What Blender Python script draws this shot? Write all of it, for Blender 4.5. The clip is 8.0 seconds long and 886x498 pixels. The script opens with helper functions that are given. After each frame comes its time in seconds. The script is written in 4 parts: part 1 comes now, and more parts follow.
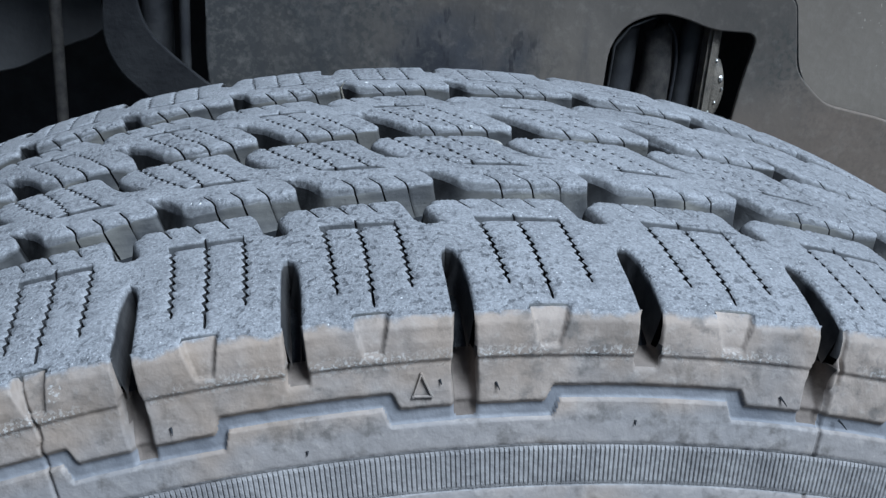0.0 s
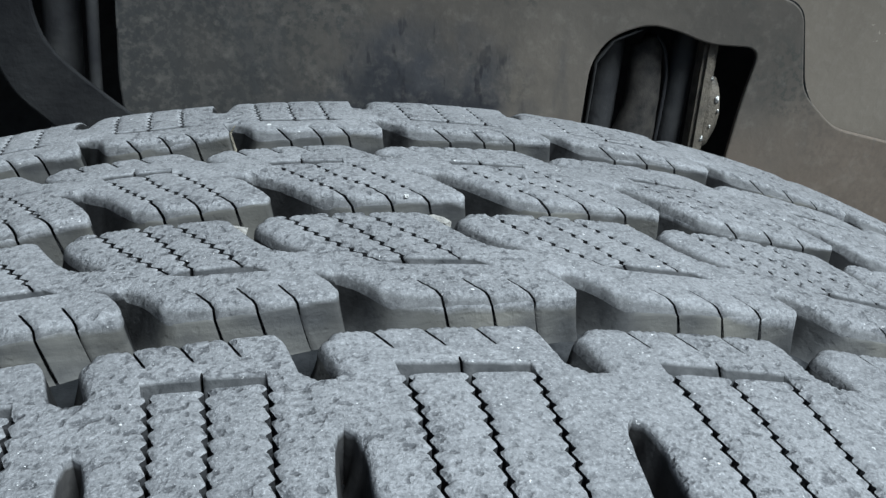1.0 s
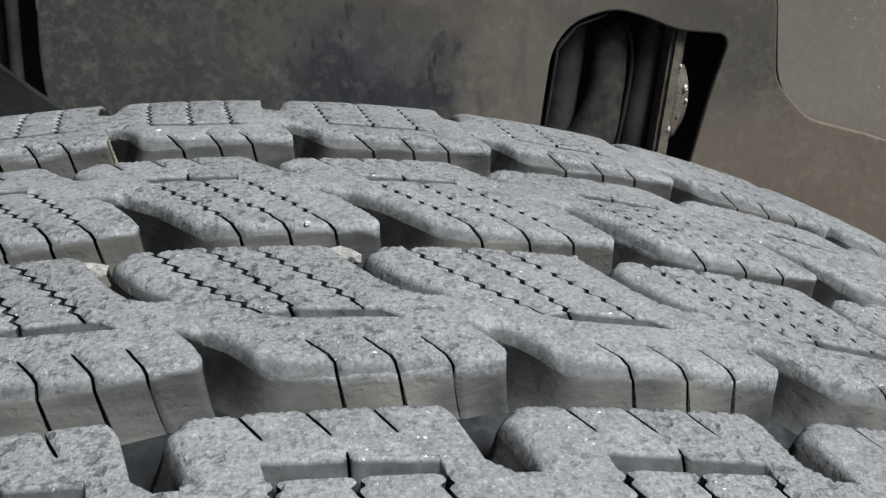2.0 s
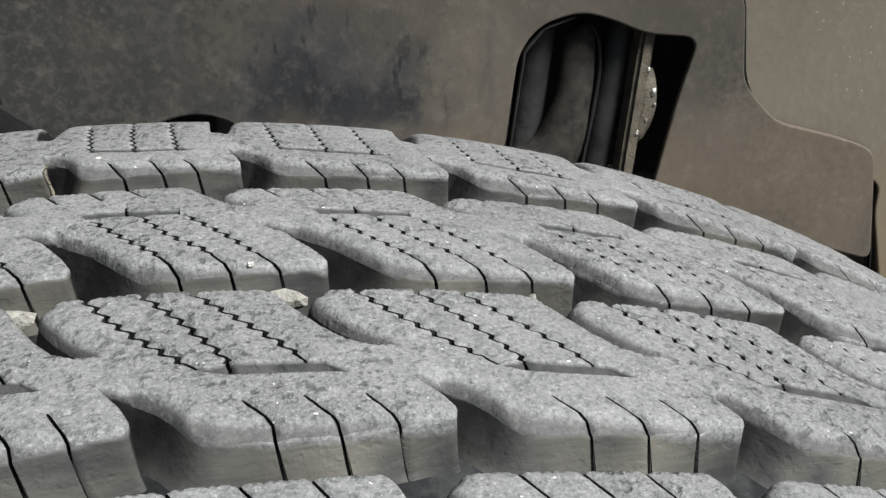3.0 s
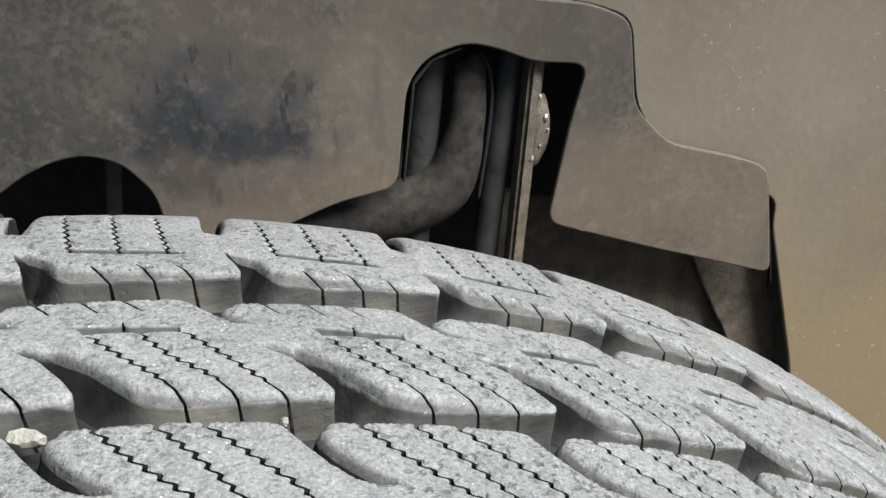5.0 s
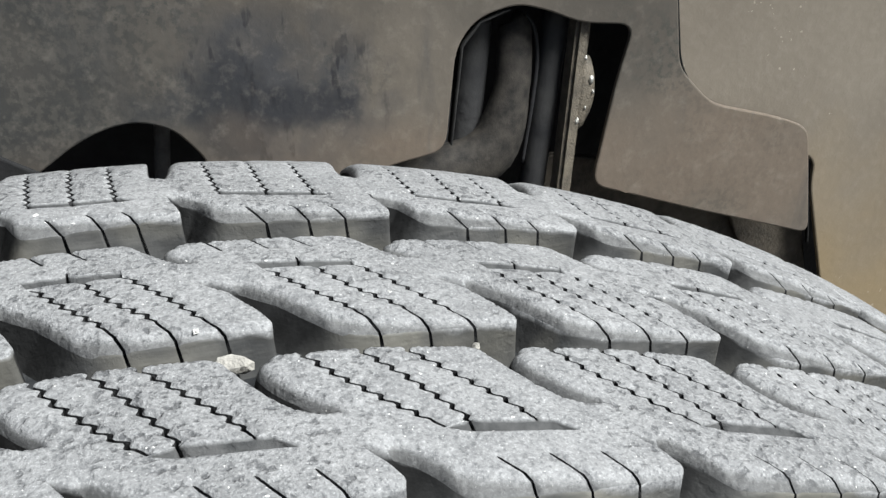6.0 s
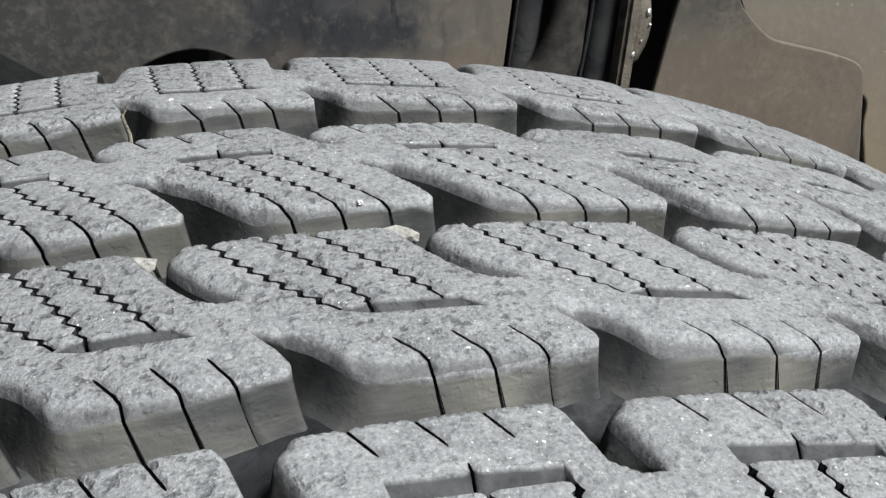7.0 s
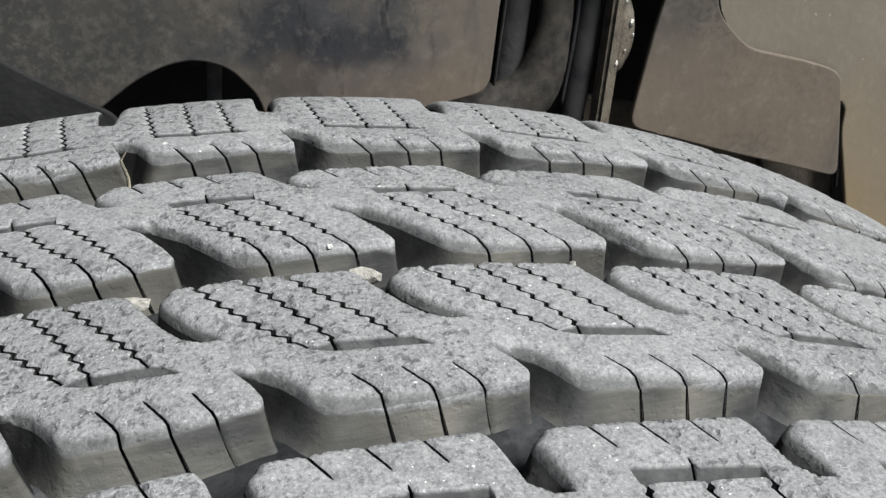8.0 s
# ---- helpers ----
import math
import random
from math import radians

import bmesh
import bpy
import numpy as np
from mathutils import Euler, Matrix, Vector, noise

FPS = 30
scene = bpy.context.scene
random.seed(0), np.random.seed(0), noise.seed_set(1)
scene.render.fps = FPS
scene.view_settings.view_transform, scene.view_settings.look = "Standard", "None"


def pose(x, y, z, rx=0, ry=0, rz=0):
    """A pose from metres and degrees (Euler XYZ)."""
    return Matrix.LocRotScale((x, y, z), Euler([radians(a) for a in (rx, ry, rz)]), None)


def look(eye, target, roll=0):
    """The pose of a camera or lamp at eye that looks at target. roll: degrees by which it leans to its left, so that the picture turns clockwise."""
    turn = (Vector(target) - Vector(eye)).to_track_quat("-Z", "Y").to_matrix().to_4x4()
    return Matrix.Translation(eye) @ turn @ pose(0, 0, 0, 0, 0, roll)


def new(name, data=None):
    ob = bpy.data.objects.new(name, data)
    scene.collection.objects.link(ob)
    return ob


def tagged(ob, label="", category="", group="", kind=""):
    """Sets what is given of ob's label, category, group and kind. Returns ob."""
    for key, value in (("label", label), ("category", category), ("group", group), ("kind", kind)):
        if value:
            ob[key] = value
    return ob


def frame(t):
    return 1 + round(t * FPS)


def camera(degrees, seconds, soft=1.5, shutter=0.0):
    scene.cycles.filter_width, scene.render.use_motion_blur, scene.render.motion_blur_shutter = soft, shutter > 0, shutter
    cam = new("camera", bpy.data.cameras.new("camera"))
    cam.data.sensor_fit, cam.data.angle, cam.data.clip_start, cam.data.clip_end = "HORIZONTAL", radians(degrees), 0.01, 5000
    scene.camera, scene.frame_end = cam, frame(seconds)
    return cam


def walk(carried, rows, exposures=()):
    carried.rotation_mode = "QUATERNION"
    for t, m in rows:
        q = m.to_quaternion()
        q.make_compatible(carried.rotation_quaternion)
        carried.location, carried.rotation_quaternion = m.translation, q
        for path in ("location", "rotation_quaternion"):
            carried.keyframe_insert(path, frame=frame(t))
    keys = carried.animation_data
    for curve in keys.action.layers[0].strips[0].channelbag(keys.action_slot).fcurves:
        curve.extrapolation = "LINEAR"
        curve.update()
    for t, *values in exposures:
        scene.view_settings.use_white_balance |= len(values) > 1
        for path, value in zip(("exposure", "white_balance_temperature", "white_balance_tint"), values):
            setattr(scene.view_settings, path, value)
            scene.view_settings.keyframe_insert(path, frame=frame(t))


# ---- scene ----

from mathutils.geometry import delaunay_2d_cdt

# ---------------------------------------------------------------- camera
cam = camera(47.0, 8.0, soft=1.4)
PATH = [
    (0.0, -0.0185, -0.1791, 0.7400, 64.31, -0.00, -8.01),
    (0.5, -0.0076, -0.1351, 0.7297, 64.83, -0.29, -8.89),
    (1.0, 0.0010, -0.1033, 0.7246, 64.67, -0.45, -9.39),
    (1.5, 0.0071, -0.0864, 0.7232, 64.41, -0.90, -10.08),
    (2.0, 0.0145, -0.0748, 0.7190, 63.66, -0.99, -10.92),
    (2.2, 0.0209, -0.0733, 0.7205, 63.35, -1.35, -11.35),
    (3.3, 0.0172, -0.0654, 0.7226, 63.29, -1.26, -12.55),
    (3.5, 0.0161, -0.0660, 0.7257, 63.30, -1.21, -12.50),
    (4.0, 0.0290, -0.0652, 0.7304, 63.31, -1.24, -13.31),
    (4.5, 0.0420, -0.0657, 0.7353, 63.22, -1.11, -14.57),
    (4.7, 0.0505, -0.0670, 0.7387, 63.10, -1.09, -14.87),
    (5.8, 0.0291, -0.0630, 0.7390, 61.87, -0.08, -15.98),
    (6.0, 0.0208, -0.0634, 0.7329, 61.65, -0.32, -16.18),
    (6.5, 0.0025, -0.0615, 0.7253, 60.98, -0.50, -15.79),
    (7.0, -0.0002, -0.0625, 0.7227, 59.22, -0.59, -15.41),
    (7.5, -0.0032, -0.0684, 0.7284, 58.67, -0.55, -15.05),
    (8.0, 0.0027, -0.0753, 0.7388, 58.44, -0.65, -15.22),
]
EXPOSURE = [(0.0, 0.32, 5000, 5), (0.5, 0.38, 5330, 2), (1.0, 0.38, 5470, 2), (2.0, 0.36, 6020, 6), (3.5, 0.56, 6330, 6), (4.0, 0.50, 6330, 6), (4.5, 0.74, 6330, 7),
            (6.0, 0.92, 6140, 6), (6.5, 0.62, 6080, 6), (8.0, 0.62, 6230, 7)]
walk(cam, [(t, pose(*row)) for t, *row in PATH], EXPOSURE)

# ---------------------------------------------------------------- light
world = bpy.data.worlds.new("sky")
scene.world = world
world.use_nodes = True
wn, wl = world.node_tree.nodes, world.node_tree.links
sky = wn.new("ShaderNodeTexSky")
sky.sky_type, sky.sun_disc = "NISHITA", False
SUN_DIR = Vector((0.42, -0.40, 0.80)).normalized()
sky.sun_elevation = math.asin(SUN_DIR.z)
sky.sun_rotation = math.atan2(SUN_DIR.x, SUN_DIR.y)
sky.air_density, sky.dust_density, sky.ozone_density = 1.0, 3.0, 1.0
wn["Background"].inputs["Strength"].default_value = 0.028
wl.new(sky.outputs["Color"], wn["Background"].inputs["Color"])
sun = new("sun", bpy.data.lights.new("sun", "SUN"))
sun.data.energy, sun.data.angle, sun.data.color = 5.6, radians(34), (1.0, 0.97, 0.93)
sun.matrix_world = look(SUN_DIR * 5, (0, 0, 0))


# ---------------------------------------------------------------- materials
class Mat:
    """A small builder for node materials."""

    def __init__(self, name, rough=0.8, metal=0.0, spec=0.5):
        self.m = bpy.data.materials.new(name)
        self.m.use_nodes = True
        self.n, self.l = self.m.node_tree.nodes, self.m.node_tree.links
        self.bsdf = self.n["Principled BSDF"]
        self.bsdf.inputs["Roughness"].default_value = rough
        self.bsdf.inputs["Metallic"].default_value = metal
        self.bsdf.inputs["Specular IOR Level"].default_value = spec
        self.pos = self.n.new("ShaderNodeNewGeometry").outputs["Position"]

    def noise(self, scale, detail=4.0, rough=0.55, stretch=None, vec=None):
        t = self.n.new("ShaderNodeTexNoise")
        t.inputs["Scale"].default_value = scale
        t.inputs["Detail"].default_value = detail
        t.inputs["Roughness"].default_value = rough
        v = vec or self.pos
        if stretch:
            mp = self.n.new("ShaderNodeMapping")
            mp.inputs["Scale"].default_value = stretch
            self.l.new(v, mp.inputs["Vector"])
            v = mp.outputs["Vector"]
        self.l.new(v, t.inputs["Vector"])
        return t.outputs["Fac"]

    def cells(self, scale, feature="F1", out="Distance", randomness=1.0):
        t = self.n.new("ShaderNodeTexVoronoi")
        t.feature = feature
        t.inputs["Scale"].default_value = scale
        t.inputs["Randomness"].default_value = randomness
        self.l.new(self.pos, t.inputs["Vector"])
        return t.outputs[out]

    def ramp(self, fac, *stops):
        t = self.n.new("ShaderNodeValToRGB")
        e = t.color_ramp.elements
        while len(e) < len(stops):
            e.new(0.5)
        for el, (p, c) in zip(e, stops):
            el.position = p
            el.color = (c, c, c, 1) if isinstance(c, (int, float)) else (*c, 1)
        self.l.new(fac, t.inputs["Fac"])
        return t.outputs["Color"]

    def math(self, op, a, b=None, c=None, clamp=False):
        t = self.n.new("ShaderNodeMath")
        t.operation, t.use_clamp = op, clamp
        for k, v in enumerate((a, b, c)):
            if v is None:
                continue
            if isinstance(v, (int, float)):
                t.inputs[k].default_value = v
            else:
                self.l.new(v, t.inputs[k])
        return t.outputs["Value"]

    def mix(self, fac, a, b, blend="MIX"):
        t = self.n.new("ShaderNodeMix")
        t.data_type, t.blend_type = "RGBA", blend
        for sock, v in ((t.inputs["Factor"], fac), (t.inputs["A"], a), (t.inputs["B"], b)):
            if isinstance(v, (int, float)):
                sock.default_value = v
            elif isinstance(v, tuple):
                sock.default_value = (*v, 1)
            else:
                self.l.new(v, sock)
        return t.outputs["Result"]

    def axes(self):
        t = self.n.new("ShaderNodeSeparateXYZ")
        self.l.new(self.pos, t.inputs["Vector"])
        return t.outputs["X"], t.outputs["Y"], t.outputs["Z"]

    def colour(self, c):
        if isinstance(c, tuple):
            self.bsdf.inputs["Base Color"].default_value = (*c, 1)
        else:
            self.l.new(c, self.bsdf.inputs["Base Color"])
        return self

    def roughness(self, r):
        self.l.new(r, self.bsdf.inputs["Roughness"])
        return self

    def bump(self, *layers):
        """Layers of (height, distance in metres), stacked."""
        last = None
        for h, d in layers:
            t = self.n.new("ShaderNodeBump")
            t.inputs["Strength"].default_value = 1.0
            t.inputs["Distance"].default_value = d
            self.l.new(h, t.inputs["Height"])
            if last:
                self.l.new(last, t.inputs["Normal"])
            last = t.outputs["Normal"]
        self.l.new(last, self.bsdf.inputs["Normal"])
        return self


R_CROWN, CURVE, MID = 0.330, 0.657, 0.0508   # crown radius, its falling off across the tread, middle of the tread
AXLE = 0.33


def depth_node(m, shoulders=False):
    """How far a point lies below the tread's crown, in metres; with shoulders, below its rounded shoulders as well."""
    x, y, z = m.axes()
    zz = m.math("SUBTRACT", z, AXLE)
    r = m.math("SQRT", m.math("ADD", m.math("MULTIPLY", x, x), m.math("MULTIPLY", zz, zz)))
    w = m.math("SUBTRACT", y, MID)
    top = m.math("MULTIPLY_ADD", m.math("MULTIPLY", w, w), -CURVE, R_CROWN)
    if shoulders:
        for side, start, bend in ((1.0, 0.064, 18.0), (-1.0, 0.066, 6.0)):
            past = m.math("MAXIMUM", m.math("SUBTRACT", m.math("MULTIPLY", w, side), start), 0.0)
            top = m.math("MULTIPLY_ADD", m.math("MULTIPLY", past, past), -bend, top)
    return m.math("SUBTRACT", top, r)


def rubber_top(m):
    """Colour and relief of the worn, dusty running surface: a torn, pitted skin with fine grit."""
    big = m.noise(38, 3)
    mid = m.noise(260, 4, 0.6)
    base = m.mix(m.ramp(big, (0.3, 0.0), (0.7, 1.0)), (0.180, 0.181, 0.183), (0.230, 0.231, 0.233))
    base = m.mix(m.ramp(mid, (0.3, 0.45), (0.56, 0.0)), base, (0.105, 0.107, 0.111))
    # shallow dimples with flat ground between them, thicker in some places
    dimple = m.noise(640, 2.0, 0.5)
    worn = m.ramp(m.noise(48, 2), (0.40, 0.35), (0.56, 1.0))
    hollow = m.math("MULTIPLY", m.ramp(dimple, (0.33, 1.0), (0.45, 0.0)), worn)
    base = m.mix(m.math("MULTIPLY", hollow, 0.85), base, (0.062, 0.063, 0.067))
    # torn flakes and grit
    lump = m.noise(1450, 4, 0.68)
    base = m.mix(m.ramp(lump, (0.36, 0.65), (0.48, 0.0)), base, (0.07, 0.072, 0.075))
    base = m.mix(m.ramp(lump, (0.54, 0.0), (0.68, 0.4)), base, (0.40, 0.402, 0.404))
    grain = m.noise(2600, 4, 0.75)
    base = m.mix(m.ramp(grain, (0.34, 0.35), (0.47, 0.0)), base, (0.08, 0.081, 0.084))
    base = m.mix(m.ramp(grain, (0.56, 0.0), (0.68, 0.5)), base, (0.48, 0.48, 0.48))
    specks = m.math("MULTIPLY", m.math("GREATER_THAN", m.noise(1350, 2, 0.6), 0.715), m.math("GREATER_THAN", m.noise(150, 2), 0.54))
    base = m.mix(specks, base, (0.66, 0.65, 0.63))
    relief = m.math("SUBTRACT", m.math("MULTIPLY", m.math("SUBTRACT", lump, 0.5), m.math("MULTIPLY", worn, 0.9)), m.math("MULTIPLY", hollow, 0.5))
    return base, relief, grain, mid


def tread_rubber():
    m = Mat("worn_tread_rubber", 0.78, spec=0.4)
    base, pits, fine, mid = rubber_top(m)
    # abraded where it meets the road; rolled brows smoother, with shade painted in
    brow = m.math("MULTIPLY", m.math("SUBTRACT", depth_node(m, True), m.math("MULTIPLY_ADD", m.noise(200, 4, 0.6), 0.0006, 0.00012)), 1700, clamp=True)
    skin = m.mix(m.ramp(m.noise(300, 4), (0.3, 0.0), (0.7, 1.0)), (0.024, 0.024, 0.024), (0.060, 0.059, 0.057))
    m.colour(m.mix(m.math("MULTIPLY", brow, 0.7), base, skin))
    m.roughness(m.ramp(mid, (0.3, 0.62), (0.7, 0.82)))
    pits = m.math("MULTIPLY", pits, m.math("MULTIPLY_ADD", brow, -0.6, 1.0))
    m.bump((mid, 0.00012), (pits, 0.0004), (fine, 0.00006))
    return m.m


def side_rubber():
    """Sides of the blocks: abraded skin at the brow, then smooth rubber, dusty on the faces that look out, with shade
    painted near-black in the cross grooves.
    """
    m = Mat("dusty_shaded_groove_rubber", 0.78, spec=0.2)
    d = depth_node(m)
    wave = m.math("MULTIPLY_ADD", m.noise(75, 3, 0.45), 0.006, -0.0023)
    low = m.math("MULTIPLY", m.math("SUBTRACT", d, wave), 900, clamp=True)
    top, pits, _, mid = rubber_top(m)
    n = m.noise(240, 4)
    # near-black tone that paints the shade inside the cross grooves
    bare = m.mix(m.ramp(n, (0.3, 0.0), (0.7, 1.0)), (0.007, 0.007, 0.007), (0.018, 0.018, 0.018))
    grey = m.mix(m.ramp(n, (0.3, 0.0), (0.7, 1.0)), (0.050, 0.051, 0.052), (0.092, 0.091, 0.088))
    khaki = m.mix(m.ramp(m.noise(90, 4), (0.3, 0.0), (0.7, 1.0)), (0.090, 0.087, 0.077), (0.165, 0.158, 0.138))
    body = m.mix(m.ramp(m.noise(55, 2), (0.42, 0.0), (0.58, 1.0)), grey, khaki)
    lines = m.noise(520, 3, 0.6, stretch=(0.12, 1.0, 1.0))
    body = m.mix(m.ramp(lines, (0.36, 0.35), (0.5, 0.0)), body, (0.045, 0.045, 0.045))
    body = m.mix(m.ramp(lines, (0.56, 0.0), (0.7, 0.2)), body, (0.22, 0.215, 0.20))
    # road dust on the faces that look out; the rest blackened as if shaded
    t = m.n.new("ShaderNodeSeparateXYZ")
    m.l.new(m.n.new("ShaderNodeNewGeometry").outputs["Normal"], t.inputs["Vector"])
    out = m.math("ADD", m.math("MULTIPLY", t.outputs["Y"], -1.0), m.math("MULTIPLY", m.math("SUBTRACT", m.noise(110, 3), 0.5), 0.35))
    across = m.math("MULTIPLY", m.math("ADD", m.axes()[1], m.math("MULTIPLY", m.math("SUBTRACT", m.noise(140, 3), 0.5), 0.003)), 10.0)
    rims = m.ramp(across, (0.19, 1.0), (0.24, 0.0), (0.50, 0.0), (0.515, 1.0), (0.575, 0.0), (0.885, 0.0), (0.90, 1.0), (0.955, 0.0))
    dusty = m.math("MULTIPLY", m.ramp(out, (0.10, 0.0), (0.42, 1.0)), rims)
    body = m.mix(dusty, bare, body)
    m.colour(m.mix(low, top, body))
    m.bump((pits, 0.0001), (mid, 0.00015), (lines, 0.00012))
    return m.m


def slot_rubber(name="shaded_slot_rubber", a=(0.022, 0.022, 0.023), b=(0.055, 0.052, 0.049), slope=1100):
    """Rubber in the slots: worn tone near the top, black below that paints in their shade, brown dust again far down
    the wall.
    """
    m = Mat(name, 0.8, spec=0.2)
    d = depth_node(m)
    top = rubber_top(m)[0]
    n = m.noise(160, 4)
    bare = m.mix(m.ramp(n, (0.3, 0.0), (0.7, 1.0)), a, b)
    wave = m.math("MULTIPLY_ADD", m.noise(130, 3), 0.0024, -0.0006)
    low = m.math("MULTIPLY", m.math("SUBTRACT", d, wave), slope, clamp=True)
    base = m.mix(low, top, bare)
    dust = m.mix(m.ramp(n, (0.3, 0.0), (0.7, 1.0)), (0.088, 0.073, 0.061), (0.170, 0.142, 0.118))
    far = m.ramp(m.math("ADD", m.math("MULTIPLY", m.math("SUBTRACT", d, 0.0068), 240.0), m.math("MULTIPLY", n, 0.4)), (0.2, 0.0), (1.0, 1.0))
    m.colour(m.mix(far, base, dust))
    m.bump((m.noise(700, 3), 0.0002))
    return m.m


def floor_rubber():
    m = Mat("groove_floor_rubber", 0.8, spec=0.2)
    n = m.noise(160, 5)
    # base darker than plain rubber, to deepen the shade between the blocks
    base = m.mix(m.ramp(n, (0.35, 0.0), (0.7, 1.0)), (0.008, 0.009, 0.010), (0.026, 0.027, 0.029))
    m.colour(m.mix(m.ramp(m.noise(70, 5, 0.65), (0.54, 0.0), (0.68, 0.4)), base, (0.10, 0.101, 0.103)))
    m.bump((m.noise(900, 3), 0.0003))
    return m.m


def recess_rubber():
    """The shallow recesses at the ends of the cuts: abraded skin that gives way to a smooth dark tone, painted for
    their shade.
    """
    m = Mat("shaded_recess_rubber", 0.8, spec=0.2)
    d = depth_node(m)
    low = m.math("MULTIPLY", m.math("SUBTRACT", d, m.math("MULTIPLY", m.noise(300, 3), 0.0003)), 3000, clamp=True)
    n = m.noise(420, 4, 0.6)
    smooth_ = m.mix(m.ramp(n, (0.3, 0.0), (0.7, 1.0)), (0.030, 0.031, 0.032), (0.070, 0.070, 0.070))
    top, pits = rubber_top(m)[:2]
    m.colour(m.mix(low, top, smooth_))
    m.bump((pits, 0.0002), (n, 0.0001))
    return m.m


def wall_rubber():
    m = Mat("dirty_sidewall_rubber", 0.72, spec=0.3)
    top = rubber_top(m)[0]
    deep = depth_node(m)
    n = m.noise(70, 5, 0.6)
    f = m.noise(520, 4, 0.6)
    wide = m.noise(34, 4, 0.6)
    base = m.mix(m.ramp(n, (0.3, 0.0), (0.7, 1.0)), (0.150, 0.124, 0.100), (0.300, 0.250, 0.204))
    base = m.mix(m.ramp(wide, (0.5, 0.0), (0.66, 0.5)), base, (0.19, 0.183, 0.178))
    # lower down the wall is greyer
    low = m.ramp(m.math("ADD", m.math("MULTIPLY", m.math("SUBTRACT", deep, 0.0175), 160.0), wide), (0.45, 0.0), (0.85, 0.75))
    base = m.mix(low, base, (0.2, 0.19, 0.182))
    base = m.mix(m.ramp(f, (0.55, 0.0), (0.8, 0.5)), base, (0.36, 0.33, 0.29))
    base = m.mix(m.ramp(m.noise(210, 4, 0.65), (0.34, 0.7), (0.48, 0.0)), base, (0.095, 0.086, 0.076))
    base = m.mix(m.ramp(m.noise(46, 3), (0.50, 0.0), (0.68, 0.5)), base, (0.235, 0.178, 0.125))
    # chalky crumbs gathered along the mould seam
    seam = m.math("SUBTRACT", 1.0, m.math("MULTIPLY", m.math("ABSOLUTE", m.math("SUBTRACT", deep, 0.0080)), 520.0), clamp=True)
    crumbs = m.math("MULTIPLY", m.math("MULTIPLY", seam, m.ramp(m.noise(60, 3), (0.46, 0.0), (0.54, 1.0))), m.math("GREATER_THAN", m.noise(1500, 4, 0.65), 0.535))
    base = m.mix(m.math("MULTIPLY", crumbs, 0.5), base, (0.55, 0.54, 0.5))
    chalk = m.math("MULTIPLY", m.math("GREATER_THAN", m.noise(30, 2), 0.69), m.math("GREATER_THAN", m.noise(1300, 4, 0.65), 0.55))
    base = m.mix(m.math("MULTIPLY", chalk, 0.45), base, (0.5, 0.49, 0.46))
    edge = m.math("ADD", deep, m.math("MULTIPLY", m.math("SUBTRACT", m.noise(190, 4), 0.5), 0.0035))
    base = m.mix(m.math("MULTIPLY_ADD", edge, -1300, 2.6, clamp=True), base, top)
    m.colour(base)
    m.bump((n, 0.0006), (f, 0.0002), (crumbs, 0.0002))
    return m.m


def band_rubber():
    m = Mat("bluish_band_rubber", 0.6, spec=0.4)
    n = m.noise(90, 4)
    m.colour(m.mix(m.ramp(n, (0.3, 0.0), (0.7, 1.0)), (0.10, 0.103, 0.112), (0.18, 0.18, 0.184)))
    rusty = m.noise(60, 3)
    m.bump((m.noise(700, 3), 0.0002), (rusty, 0.0003))
    return m.m


